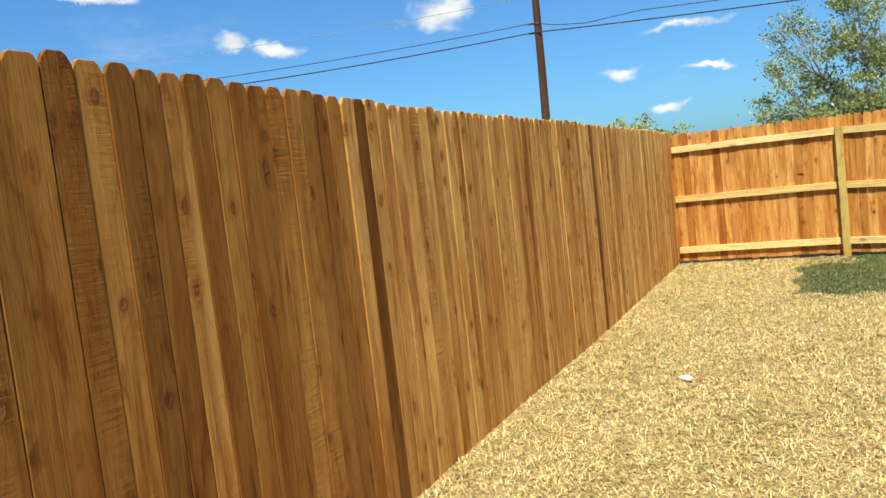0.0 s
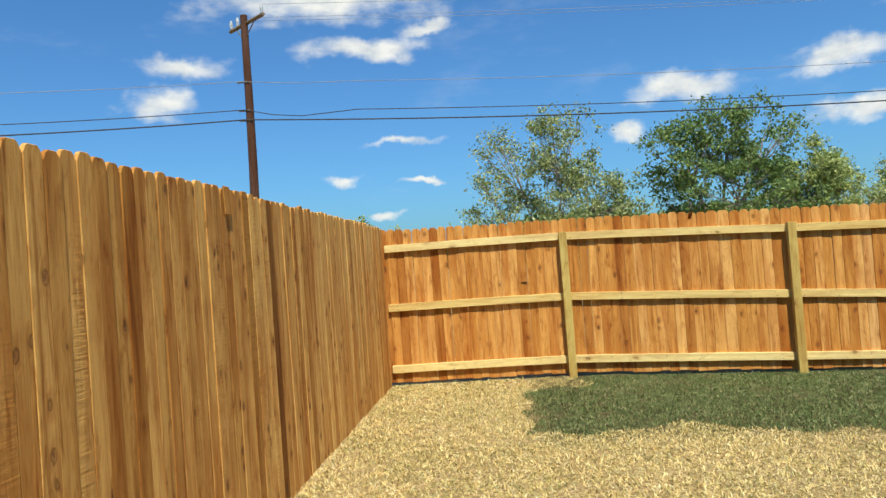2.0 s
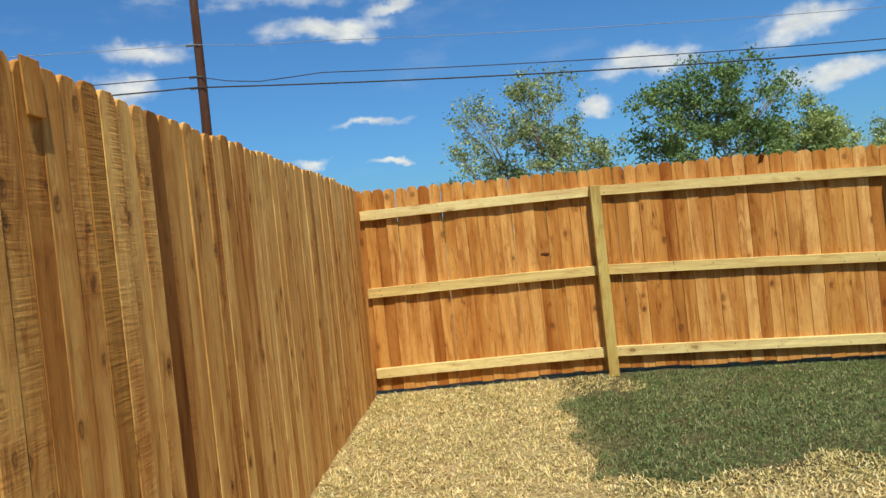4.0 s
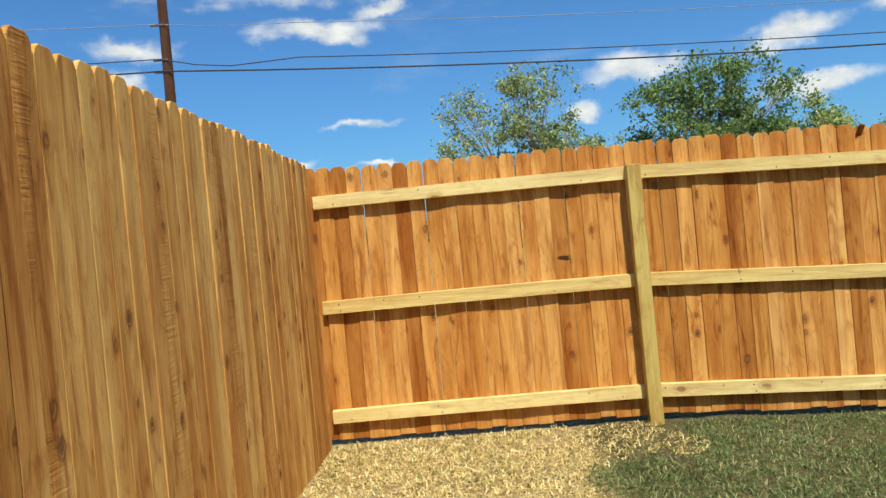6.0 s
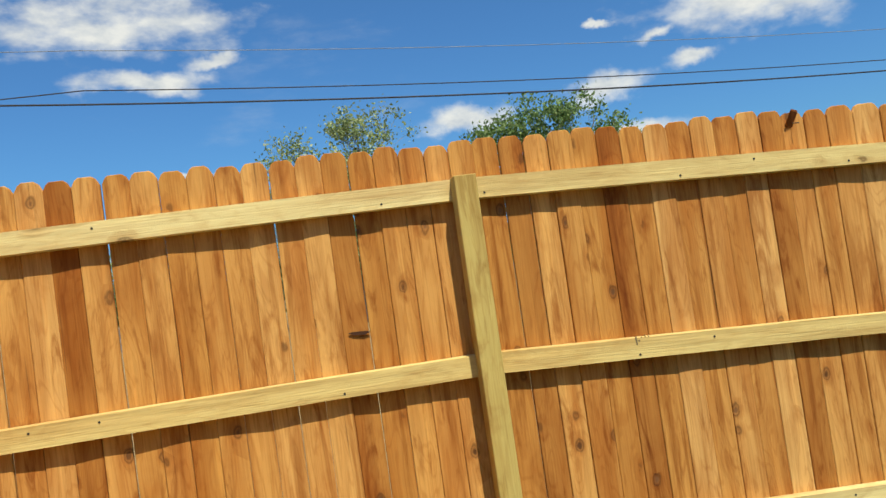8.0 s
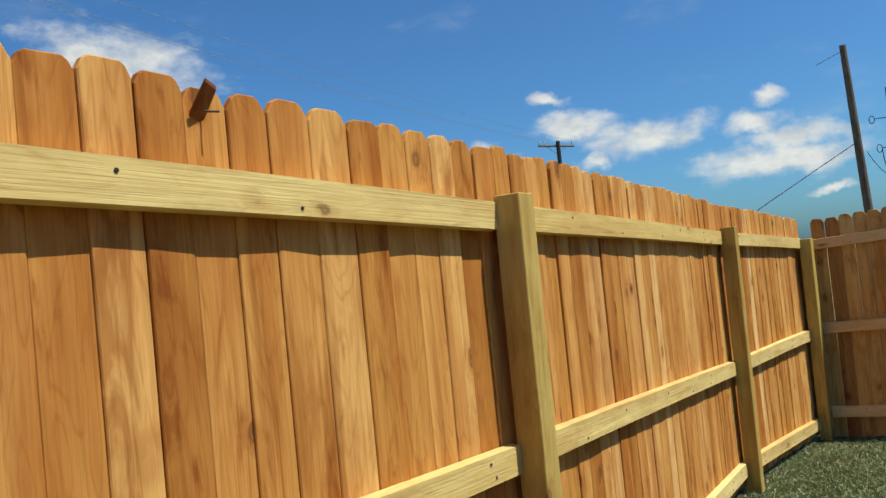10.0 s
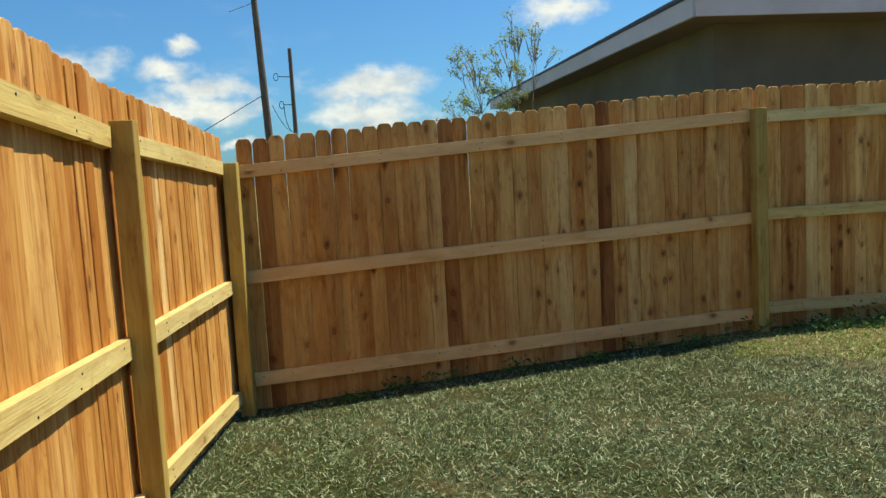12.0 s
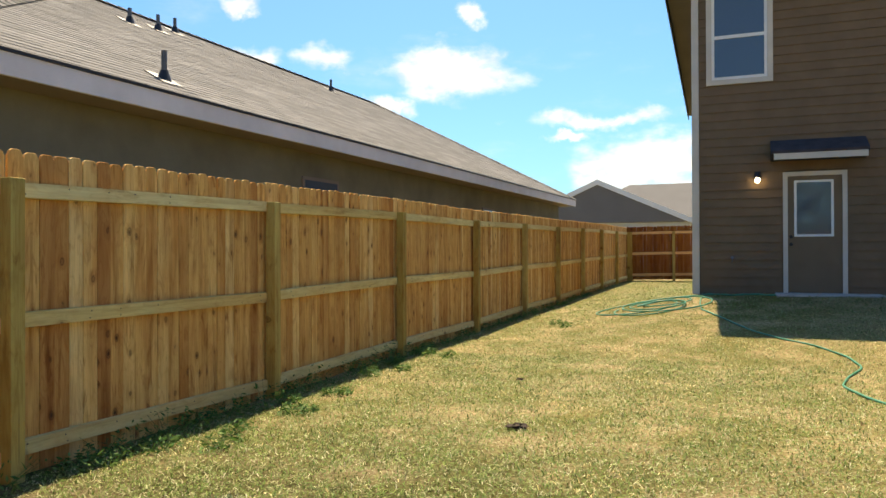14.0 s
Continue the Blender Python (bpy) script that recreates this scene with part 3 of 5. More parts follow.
def shingle_slope(bm, a, b, c, d, rows, per, rnd):
    """Courses between eave a-b and ridge d-c; each a row of tabs, slightly proud."""
    nrm = (b - a).cross(d - a).normalized()
    if nrm.z < 0:
        nrm = -nrm
    for r in range(rows):
        f0, f1 = r / rows, (r + 1.12) / rows
        l0, l1 = a.lerp(d, f0), b.lerp(c, f0)
        m0, m1 = a.lerp(d, min(f1, 1)), b.lerp(c, min(f1, 1))
        n = max(1, int((l1 - l0).length / per))
        cut = [0.0] + [min(1, max(0, (i + (0.5 if r % 2 else 0) + rnd.uniform(-0.2, 0.2)) / n)) for i in range(1, n)] + [1.0]
        for k in range(n):
            t = 0.005 + rnd.uniform(0, 0.003)
            e0, e1 = cut[k], cut[k + 1]
            p = [l0.lerp(l1, e0) + nrm * t, l0.lerp(l1, e1) + nrm * t, m0.lerp(m1, e1) + nrm * 0.002, m0.lerp(m1, e0) + nrm * 0.002]
            vs = [bm.verts.new(q) for q in p] + [bm.verts.new(p[0] - nrm * 0.012), bm.verts.new(p[1] - nrm * 0.012)]
            bm.faces.new(vs[:4])
            bm.faces.new((vs[0], vs[4], vs[5], vs[1]))


def neighbour_house():
    house = thing("neighbour_house", "low stucco house with hipped grey-brown shingle roof behind the fence", "house")
    rnd = random.Random(4)
    W2 = HALF * 2
    top = EAVE + HALF * PITCH
    r0, r1 = nh(HALF * END, HALF, top), nh(LONG - HALF, HALF, top)
    A, B, C, D = nh(0, 0, EAVE), nh(LONG, 0, EAVE), nh(LONG, W2, EAVE), nh(0, W2, EAVE)
    bm = bmesh.new()
    for pts in ((A, B, r1, r0), (B, C, r1), (C, D, r0, r1), (D, A, r0)):
        vs = [bm.verts.new(p) for p in pts]
        bm.faces.new(vs)
    vs = [bm.verts.new(p - Vector((0, 0, 0.03))) for p in (A, B, C, D)]
    bm.faces.new(vs)
    part("roof", bm, DARK_ROOF, house)
    for name, (a, b, c, d) in (("shingles", (A, B, r1, r0)), ("shingles", (D, A, r0, r0))):
        bm = bmesh.new()
        shingle_slope(bm, a, b, c, d, 46, 0.5, rnd)
        tagged(part(name, bm, SHINGLE, house), "rows of grey-brown asphalt shingles", kind="stuff")
    bm = bmesh.new()
    for a, b in ((A, r0), (B, r1), (r0, r1)):
        n = int((b - a).length / 0.25)
        for k in range(n):
            p, q = a.lerp(b, k / n), a.lerp(b, (k + 1.1) / n)
            side = (q - p).cross(Vector((0, 0, 1))).normalized() * 0.12
            vs = [bm.verts.new(v + Vector((0, 0, h))) for v, h in ((p - side, -0.015), (p, 0.05), (p + side, -0.015), (q + side, -0.03), (q, 0.035), (q - side, -0.03))]
            bm.faces.new((vs[0], vs[1], vs[4], vs[5]))
            bm.faces.new((vs[1], vs[2], vs[3], vs[4]))
    tagged(part("ridge_cap", bm, SHINGLE, house), kind="stuff")
    for a, b in ((A, B), (D, A)):
        bm = bmesh.new()
        d = (b - a).normalized()
        n = d.cross(Vector((0, 0, 1))) * 0.02
        vs = [a - n, b - n, b + n, a + n]
        quad_slab(bm, [v + Vector((0, 0, -0.02)) for v in vs], 0.2)
        part("fascia", bm, FASCIA, house, "pale grey fascia board")
        bm = bmesh.new()
        quad_slab(bm, [v + Vector((0, 0, 0.012)) for v in (a - n * 1.8, b - n * 1.8, b + n * 1.8, a + n * 1.8)], 0.03)
        part("drip_edge", bm, BLACK, house)
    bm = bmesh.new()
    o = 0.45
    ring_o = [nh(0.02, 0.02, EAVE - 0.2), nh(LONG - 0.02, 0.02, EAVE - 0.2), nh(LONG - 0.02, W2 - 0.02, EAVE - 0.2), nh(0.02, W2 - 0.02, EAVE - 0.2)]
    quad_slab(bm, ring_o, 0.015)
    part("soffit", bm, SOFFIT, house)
    bm = bmesh.new()
    wp = [nh(o, o, EAVE - 0.217), nh(LONG - o, o, EAVE - 0.217), nh(LONG - o, W2 - o, EAVE - 0.217), nh(o, W2 - o, EAVE - 0.217)]
    quad_slab(bm, wp, EAVE + 0.1)
    part("wall", bm, STUCCO, house, "olive-grey stucco wall")
    # corner boards, small windows
    for u, wd, z0, z1 in ((6.0, 0.9, 1.2, 2.26), (13.6, 0.8, 1.2, 2.2)):
        win = tagged(new("window"), "small dark window in a stucco wall")
        win.parent = house
        bm = bmesh.new()
        p = nh(u, o - 0.03, z0)
        quad_slab(bm, [nh(u - 0.05, o - 0.03, z1 + 0.05), nh(u + wd + 0.05, o - 0.03, z1 + 0.05), nh(u + wd + 0.05, o + 0.02, z1 + 0.05), nh(u - 0.05, o + 0.02, z1 + 0.05)], z1 - z0 + 0.1)
        part("frame", bm, SOFFIT, win)
        bm = bmesh.new()
        quad_slab(bm, [nh(u, o - 0.036, z1), nh(u + wd, o - 0.036, z1), nh(u + wd, o, z1), nh(u, o, z1)], z1 - z0)
        part("pane", bm, GLASS, win)
    # pipes and vents on the roof

    def on_roof(u, v):
        return nh(u, v, EAVE + min(v, u / END) * PITCH)
    for u, v, h in ((3.24, 0.5, 0.34), (5.8, 3.72, 0.25), (6.75, 4.04, 0.28), (7.65, 4.5, 0.28), (12.9, 4.3, 0.3)):
        pipe = thing("vent_pipe", "grey plumbing vent pipe with flashing on the shingle roof", "vent pipe", "vent pipes on the roof", at=on_roof(u, v))
        bm = bmesh.new()
        cyl_bm(bm, (0, 0, -0.02), (0, 0, h), 0.032, 0.032, 12)
        part("pipe", bm, METAL, pipe)
        bm = bmesh.new()
        cyl_bm(bm, (0, 0, -0.03), (0, 0, 0.11), 0.09, 0.045, 12)
        part("collar", bm, BLACK, pipe)
        bm = bmesh.new()
        a = 0.16
        dirs = (HU * a, HV * a)
        pts = [Vector((0, 0, 0)) - dirs[0] * 1.0 - dirs[1], dirs[0] * 1.0 - dirs[1], dirs[0] + dirs[1], -dirs[0] + dirs[1]]
        quad_slab(bm, [p + Vector((0, 0, 0.02 + PITCH * p.dot(HV))) for p in pts], 0.008)
        part("flashing", bm, METAL, pipe)
    for u, v in ((3.4, 4.6), (4.3, 5.0)):
        t = thing("roof_vent", "low dark round roof vent on the shingle roof", "roof vent", "roof vents", at=on_roof(u, v))
        bm = bmesh.new()
        cyl_bm(bm, (0, 0, -0.05), (0, 0, 0.1), 0.17, 0.17, 14)
        part("neck", bm, METAL, t)
        bm = bmesh.new()
        cyl_bm(bm, (0, 0, 0.1), (0, 0, 0.2), 0.26, 0.1, 16)
        part("cap", bm, METAL, t)
    return house


neighbour_house()


# ---- the house ----
HX, HY, HG = 6.70, -15.47, 0.41


def own_house():
    house = thing("house", "two-storey house with dark brown lap siding and cream corner trim", "house")
    bm = bmesh.new()
    quad_slab(bm, [Vector(p) for p in ((-6.0, HY - 0.02, 6.70), (HX - 0.02, HY - 0.02, 6.70), (HX - 0.02, -23.2, 5.08), (-6.0, -23.2, 5.08))], 5.4)
    part("wall", bm, SIDING, house, "dark brown wall core")
    bm = bmesh.new()
    box_bm(bm, HX - 0.11, HX + 0.012, HY - 0.11, HY + 0.03, HG - 0.02, 6.6, 0.003)
    part("corner_trim", bm, TRIM, house, "cream corner board")
    # roof sheet, falling to the back, with a wide rake over the side wall
    xr, y0, y1, za, zb = HX + 0.62, HY + 0.55, -23.6, 6.9, 5.08
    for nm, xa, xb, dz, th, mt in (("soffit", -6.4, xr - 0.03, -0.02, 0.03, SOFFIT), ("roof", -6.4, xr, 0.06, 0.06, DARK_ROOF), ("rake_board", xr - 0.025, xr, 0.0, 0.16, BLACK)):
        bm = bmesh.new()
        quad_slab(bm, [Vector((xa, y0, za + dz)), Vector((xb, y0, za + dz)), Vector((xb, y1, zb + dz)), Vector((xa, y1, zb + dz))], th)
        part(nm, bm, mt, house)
    bm = bmesh.new()
    box_bm(bm, -6.4, xr, y0 - 0.01, y0 + 0.02, za - 0.2, za + 0.05)
    part("fascia", bm, BLACK, house, "dark eave edge")
    # window upstairs
    win = tagged(new("window"), "double-hung white vinyl window with cream casing")
    win.parent = house
    x0, x1, z0, z1 = 5.36, 6.46, 4.13, 5.85
    for bx in ((x0, x1, z0, z0 + 0.09), (x0, x1, z1 - 0.09, z1), (x0, x0 + 0.09, z0 + 0.09, z1 - 0.09), (x1 - 0.09, x1, z0 + 0.09, z1 - 0.09)):
        bm = bmesh.new()
        box_bm(bm, bx[0], bx[1], HY - 0.01, HY + 0.035, bx[2], bx[3], 0.003)
        part("casing", bm, TRIM, win)
    a, b, c, d = x0 + 0.09, x1 - 0.09, z0 + 0.09, z1 - 0.09
    mid = 4.98
    for bx in ((a, b, c, c + 0.05), (a, b, d - 0.05, d), (a, a + 0.05, c + 0.05, d - 0.05), (b - 0.05, b, c + 0.05, d - 0.05), (a + 0.05, b - 0.05, mid - 0.03, mid + 0.03)):
        bm = bmesh.new()
        box_bm(bm, bx[0], bx[1], HY - 0.005, HY + 0.022, bx[2], bx[3], 0.002)
        part("sash", bm, WHITE, win)
    for zz in ((c + 0.05, mid - 0.03), (mid + 0.03, d - 0.05)):
        bm = bmesh.new()
        box_bm(bm, a + 0.05, b - 0.05, HY - 0.004, HY + 0.008, zz[0], zz[1])
        part("pane", bm, GLASS, win)
    # door
    door = tagged(new("back_door"), "closed dark brown back door with a glazed upper half")
    door.parent = house
    x0, x1, z0, z1 = 4.225, 5.215, 0.42, 2.53
    for bx in ((x0, x0 + 0.075, z0, z1 - 0.075), (x1 - 0.075, x1, z0, z1 - 0.075), (x0, x1, z1 - 0.075, z1)):
        bm = bmesh.new()
        box_bm(bm, bx[0], bx[1], HY - 0.01, HY + 0.035, bx[2], bx[3], 0.003)
        part("casing", bm, TRIM, door)
    bm = bmesh.new()
    box_bm(bm, x0 + 0.075, x1 - 0.075, HY - 0.03, HY + 0.012, z0 + 0.03, z1 - 0.075, 0.002)
    part("leaf", bm, DOOR_PAINT, door)
    bm = bmesh.new()
    box_bm(bm, x0 + 0.075, x1 - 0.075, HY - 0.03, HY + 0.05, z0, z0 + 0.03, 0.002)
    part("threshold", bm, METAL, door)
    gx0, gx1, gz0, gz1 = 4.43, 5.04, 1.41, 2.38
    for bx in ((gx0, gx1, gz0, gz0 + 0.04), (gx0, gx1, gz1 - 0.04, gz1), (gx0, gx0 + 0.04, gz0 + 0.04, gz1 - 0.04), (gx1 - 0.04, gx1, gz0 + 0.04, gz1 - 0.04)):
        bm = bmesh.new()
        box_bm(bm, bx[0], bx[1], HY + 0.0, HY + 0.026, bx[2], bx[3], 0.003)
        part("lite_frame", bm, WHITE, door)
    bm = bmesh.new()
    box_bm(bm, gx0 + 0.04, gx1 - 0.04, HY + 0.002, HY + 0.017, gz0 + 0.04, gz1 - 0.04)
    part("pane", bm, GLASS, door)
    for z in (1.28, 1.41):
        bm = bmesh.new()
        cyl_bm(bm, (5.09, HY + 0.012, z), (5.09, HY + 0.03, z), 0.032, 0.03, 14)
        if z < 1.35:
            cyl_bm(bm, (5.09, HY + 0.03, z), (5.09, HY + 0.075, z), 0.014, 0.028, 14)
        part("knob", bm, BLACK, door)
    # canopy
    can = tagged(new("door_canopy"), "small shed canopy with dark shingles and cream board")
    can.parent = house
    bm = bmesh.new()
    v = [bm.verts.new(p) for p in ((3.95, HY + 0.0, 3.09), (5.41, HY + 0.0, 3.09), (5.41, HY + 0.5, 2.85), (3.95, HY + 0.5, 2.85),
                                   (3.95, HY + 0.0, 2.72), (5.41, HY + 0.0, 2.72), (5.41, HY + 0.5, 2.81), (3.95, HY + 0.5, 2.81))]
    for f in ((0, 1, 2, 3), (7, 6, 5, 4), (3, 2, 6, 7), (0, 3, 7, 4), (2, 1, 5, 6), (1, 0, 4, 5)):
        bm.faces.new([v[i] for i in f])
    part("canopy_roof", bm, DARK_ROOF, can)
    bm = bmesh.new()
    box_bm(bm, 3.97, 5.37, HY + 0.46, HY + 0.49, 2.70, 2.805, 0.003)
    part("front_board", bm, TRIM, can)
    # lamp
    lamp = thing("wall_lamp", "black wall lantern, lit, with a warm bulb", "lamp", at=(5.62, HY + 0.012, 2.40))
    bm = bmesh.new()
    box_bm(bm, -0.05, 0.05, 0.0, 0.03, 0.0, 0.16, 0.004)
    part("backplate", bm, BLACK, lamp)
    bm = bmesh.new()
    cyl_bm(bm, (0, 0.09, 0.04), (0, 0.09, 0.13), 0.055, 0.03, 14)
    cyl_bm(bm, (0, 0.02, 0.10), (0, 0.09, 0.10), 0.01, 0.01, 8)
    part("shade", bm, BLACK, lamp)
    m, n = material("lit_bulb")
    em = n.add("ShaderNodeEmission", {"Color": (1, 0.82, 0.55, 1), "Strength": 9.0})
    n.add("ShaderNodeOutputMaterial", {"Surface": em.outputs[0]})
    bm = bmesh.new()
    bmesh.ops.create_uvsphere(bm, u_segments=12, v_segments=8, radius=0.045)
    b = part("bulb", bm, m, lamp, smooth=True)
    b.matrix_basis = pose(0, 0.09, 0.0)
    tap = thing("outdoor_tap", "small brass outdoor tap on the brown siding", "tap", at=(6.04, HY + 0.012, 1.02))
    bm = bmesh.new()
    cyl_bm(bm, (0, 0, 0), (0, 0.07, 0), 0.016, 0.016, 8)
    cyl_bm(bm, (0, 0.07, 0), (0, 0.1, -0.05), 0.014, 0.012, 8)
    part("body", bm, METAL, tap)
    bm = bmesh.new()
    cyl_bm(bm, (0, 0.06, 0.03), (0, 0.068, 0.035), 0.03, 0.03, 10)
    part("handle", bm, METAL, tap)
    bm = bmesh.new()
    box_bm(bm, 3.75, 5.35, HY + 0.014, HY + 0.65, HG - 0.2, HG + 0.035, 0.01)
    step = new("door_step", mesh_of(bm, "door_step", CONCRETE))
    tagged(step, "low pale concrete step at the back door", "step")
    return house


house = own_house()


def siding_boards():
    rows = int((6.6 - HG) / 0.155) + 1
    for r in range(rows):
        z = HG - 0.02 + r * 0.155
        cuts = [(-5.98, HX - 0.112)]
        if z + 0.155 > 0.42 and z < 2.53:
            cuts = [(-5.98, 4.224), (5.216, HX - 0.112)]
        if z + 0.155 > 4.13 and z < 5.85:
            cuts = [(-5.98, 5.359), (6.461, HX - 0.112)]
        for a, b in cuts:
            bm = bmesh.new()
            top = z + 0.158
            v = [bm.verts.new(p) for p in ((a, HY - 0.02, z), (b, HY - 0.02, z), (b, HY + 0.012, z), (a, HY + 0.012, z), (a, HY - 0.02, top), (b, HY - 0.02, top), (b, HY - 0.006, top), (a, HY - 0.006, top))]
            for f in ((3, 2, 1, 0), (4, 5, 6, 7), (0, 1, 5, 4), (1, 2, 6, 5), (2, 3, 7, 6), (3, 0, 4, 7)):
                bm.faces.new([v[i] for i in f])
            part("siding_board", bm, SIDING, house)


siding_boards()


# ---- far houses ----
def far_house(at, turn, w, d, wall_h, rise, label, gable=True):
    h = thing("far_house", label, "house", "houses down the road", at=at, turn=turn)
    bm = bmesh.new()
    box_bm(bm, -w / 2, w / 2, -d / 2, d / 2, 0, wall_h)
    part("wall", bm, HOUSE_GREY, h)
    o = 0.4
    bm = bmesh.new()
    e = [Vector(p) for p in ((-w / 2 - o, -d / 2 - o, wall_h), (w / 2 + o, -d / 2 - o, wall_h), (w / 2 + o, d / 2 + o, wall_h), (-w / 2 - o, d / 2 + o, wall_h))]
    inset = 0.0 if gable else d / 2
    r = [Vector((-w / 2 - o + inset, 0, wall_h + rise)), Vector((w / 2 + o - inset, 0, wall_h + rise))]
    v = [bm.verts.new(p) for p in e + r]
    for f in ((0, 1, 5, 4), (1, 2, 5), (2, 3, 4, 5), (3, 0, 4), (3, 2, 1, 0)):
        bm.faces.new([v[i] for i in f])
    part("roof", bm, SHINGLE, h)
    if gable:
        for sx in (-1, 1):
            bm = bmesh.new()
            x = sx * (w / 2 + o + 0.03)
            for y0, y1, z0, z1 in ((-d / 2 - o, 0, wall_h, wall_h + rise), (0, d / 2 + o, wall_h + rise, wall_h)):
                quad_slab(bm, [Vector((x - 0.05, y0, z0 + 0.06)), Vector((x + 0.05, y0, z0 + 0.06)), Vector((x + 0.05, y1, z1 + 0.06)), Vector((x - 0.05, y1, z1 + 0.06))], 0.28)
            part("rake_board", bm, WHITE, h)
            bm = bmesh.new()
            v = [bm.verts.new(p) for p in ((x - sx * 0.06, -d / 2 - o + 0.1, wall_h + 0.01), (x - sx * 0.06, d / 2 + o - 0.1, wall_h + 0.01), (x - sx * 0.06, 0, wall_h + rise - 0.05))]
            bm.faces.new(v)
            part("gable_wall", bm, HOUSE_GREY, h)
    for sy in (-1, 1):
        bm = bmesh.new()
        box_bm(bm, -w / 2 - o, w / 2 + o, sy * (d / 2 + o) - 0.02, sy * (d / 2 + o) + 0.02, wall_h - 0.2, wall_h + 0.02)
        part("fascia", bm, WHITE, h)
    for k, wx in enumerate((-w / 4, w / 4)):
        bm = bmesh.new()
        box_bm(bm, wx - 0.5, wx + 0.5, d / 2, d / 2 + 0.03, 1.0, 2.2)
        part("window", bm, GLASS, h)
    return h


far_house((13.3, -46.5, -0.35), 90, 8, 9.5, 3.1, 2.3, "grey-blue house with a front gable and white rake boards", True)
far_house((9.2, -53, -0.6), 0, 17, 10, 3.3, 3.0, "grey-blue house with a brown hipped shingle roof", False)


# ---- poles and wires ----
def tube(name, pts, r, mat, parent=None, n=6):
    cu = bpy.data.curves.new(name, "CURVE")
    cu.dimensions, cu.bevel_depth, cu.bevel_resolution = "3D", r, 1
    sp = cu.splines.new("POLY")
    sp.points.add(len(pts) - 1)
    for q, p in zip(sp.points, pts):
        q.co = (*p, 1)
    cu.materials.append(mat)
    tmp = bpy.data.objects.new(name, cu)
    scene.collection.objects.link(tmp)
    me = bpy.data.meshes.new_from_object(tmp)
    bpy.data.objects.remove(tmp)
    bpy.data.curves.remove(cu)
    ob = new(name, me)
    if parent:
        ob.parent = parent
    return ob


def pole(name, at, top, r0, r1, mat, label, lean=(0, 0)):
    p = thing(name, label, "utility pole", at=at)
    bm = bmesh.new()
    k, rings = 8, []
    for i in range(k + 1):
        a = i / k
        rr = r0 + (r1 - r0) * a
        bend = 0.05 * math.sin(a * math.pi)
        rings.append([bm.verts.new((lean[0] * a + bend + rr * math.cos(j * math.pi / 6), lean[1] * a + rr * math.sin(j * math.pi / 6), top * a - 0.3 * (i == 0))) for j in range(12)])
    for p0, p1 in zip(rings, rings[1:]):
        for j in range(12):
            bm.faces.new((p0[j], p0[(j + 1) % 12], p1[(j + 1) % 12], p1[j]))
    bm.faces.new(rings[0][::-1])
    bm.faces.new(rings[-1])
    part("shaft", bm, mat, p)
    return p


def crossarm(p, z, span, turn, along=0.0):
    c, s = math.cos(radians(turn)), math.sin(radians(turn))

    def at(u, v, h):
        return Vector((c * u - s * v, s * u + c * v, h))
    bm = bmesh.new()
    a, b = at(-span / 2 + along, 0.16, z), at(span / 2 + along, 0.16, z)
    cyl_bm(bm, a, b, 0.07, 0.07, 4)
    part("crossarm", bm, POLE_GREY, p)
    for sg in (-1, 1):
        bm = bmesh.new()
        cyl_bm(bm, at(sg * span * 0.28 + along, 0.12, z - 0.05), at(0, 0.12, z - 0.55), 0.02, 0.02, 6)
        part("brace", bm, METAL, p)
    tips = []
    for u in (-span / 2 + 0.08, -span / 2 + 0.5, span / 2 - 0.1):
        bm = bmesh.new()
        q = at(u + along, 0.16, z + 0.06)
        cyl_bm(bm, q, q + Vector((0, 0, 0.16)), 0.04, 0.06, 8)
        cyl_bm(bm, q + Vector((0, 0, 0.16)), q + Vector((0, 0, 0.28)), 0.055, 0.035, 8)
        part("insulator", bm, INSULATOR, p)
        tips.append(Vector(p.matrix_basis.translation) + q + Vector((0, 0, 0.28)))
    return tips


P1 = Vector((-6.78, 14.63, 0.0))
P1_TOP = 9.9
pole1 = pole("utility_pole", P1, P1_TOP, 0.17, 0.115, POLE_WOOD, "tall dark creosoted wooden utility pole with a crossarm", (0.14, 0.0))
tips1 = crossarm(pole1, 9.65, 2.1, -40, 0.14)
for z in (7.7, 6.78, 6.46):
    bm = bmesh.new()
    cyl_bm(bm, (-0.18, -0.12, z), (0.2, -0.12, z), 0.03, 0.03, 6)
    part("bracket", bm, METAL, pole1)
P2 = Vector((48.0, 18.5, -0.6))
pole2 = pole("utility_pole", P2, 9.9, 0.2, 0.13, CABLE, "far dark utility pole with a crossarm against the sky", (0.05, 0))
tips2 = crossarm(pole2, 9.6, 2.9, -28)
P0 = P1 + Vector((-30, -14, 0))


def wire(name, a, b, sag, r, mat, label, kink=0.0):
    a, b = Vector(a), Vector(b)
    pts = []
    for i in range(61):
        u = i / 60
        p = a.lerp(b, u) - Vector((0, 0, sag * 4 * u * (1 - u)))
        if kink and u < 0.06:
            p.z -= kink * math.sin(u / 0.06 * math.pi)
        pts.append(p)
    ob = tube(name, pts, r, mat)
    return tagged(ob, label, "cable", "overhead cables")


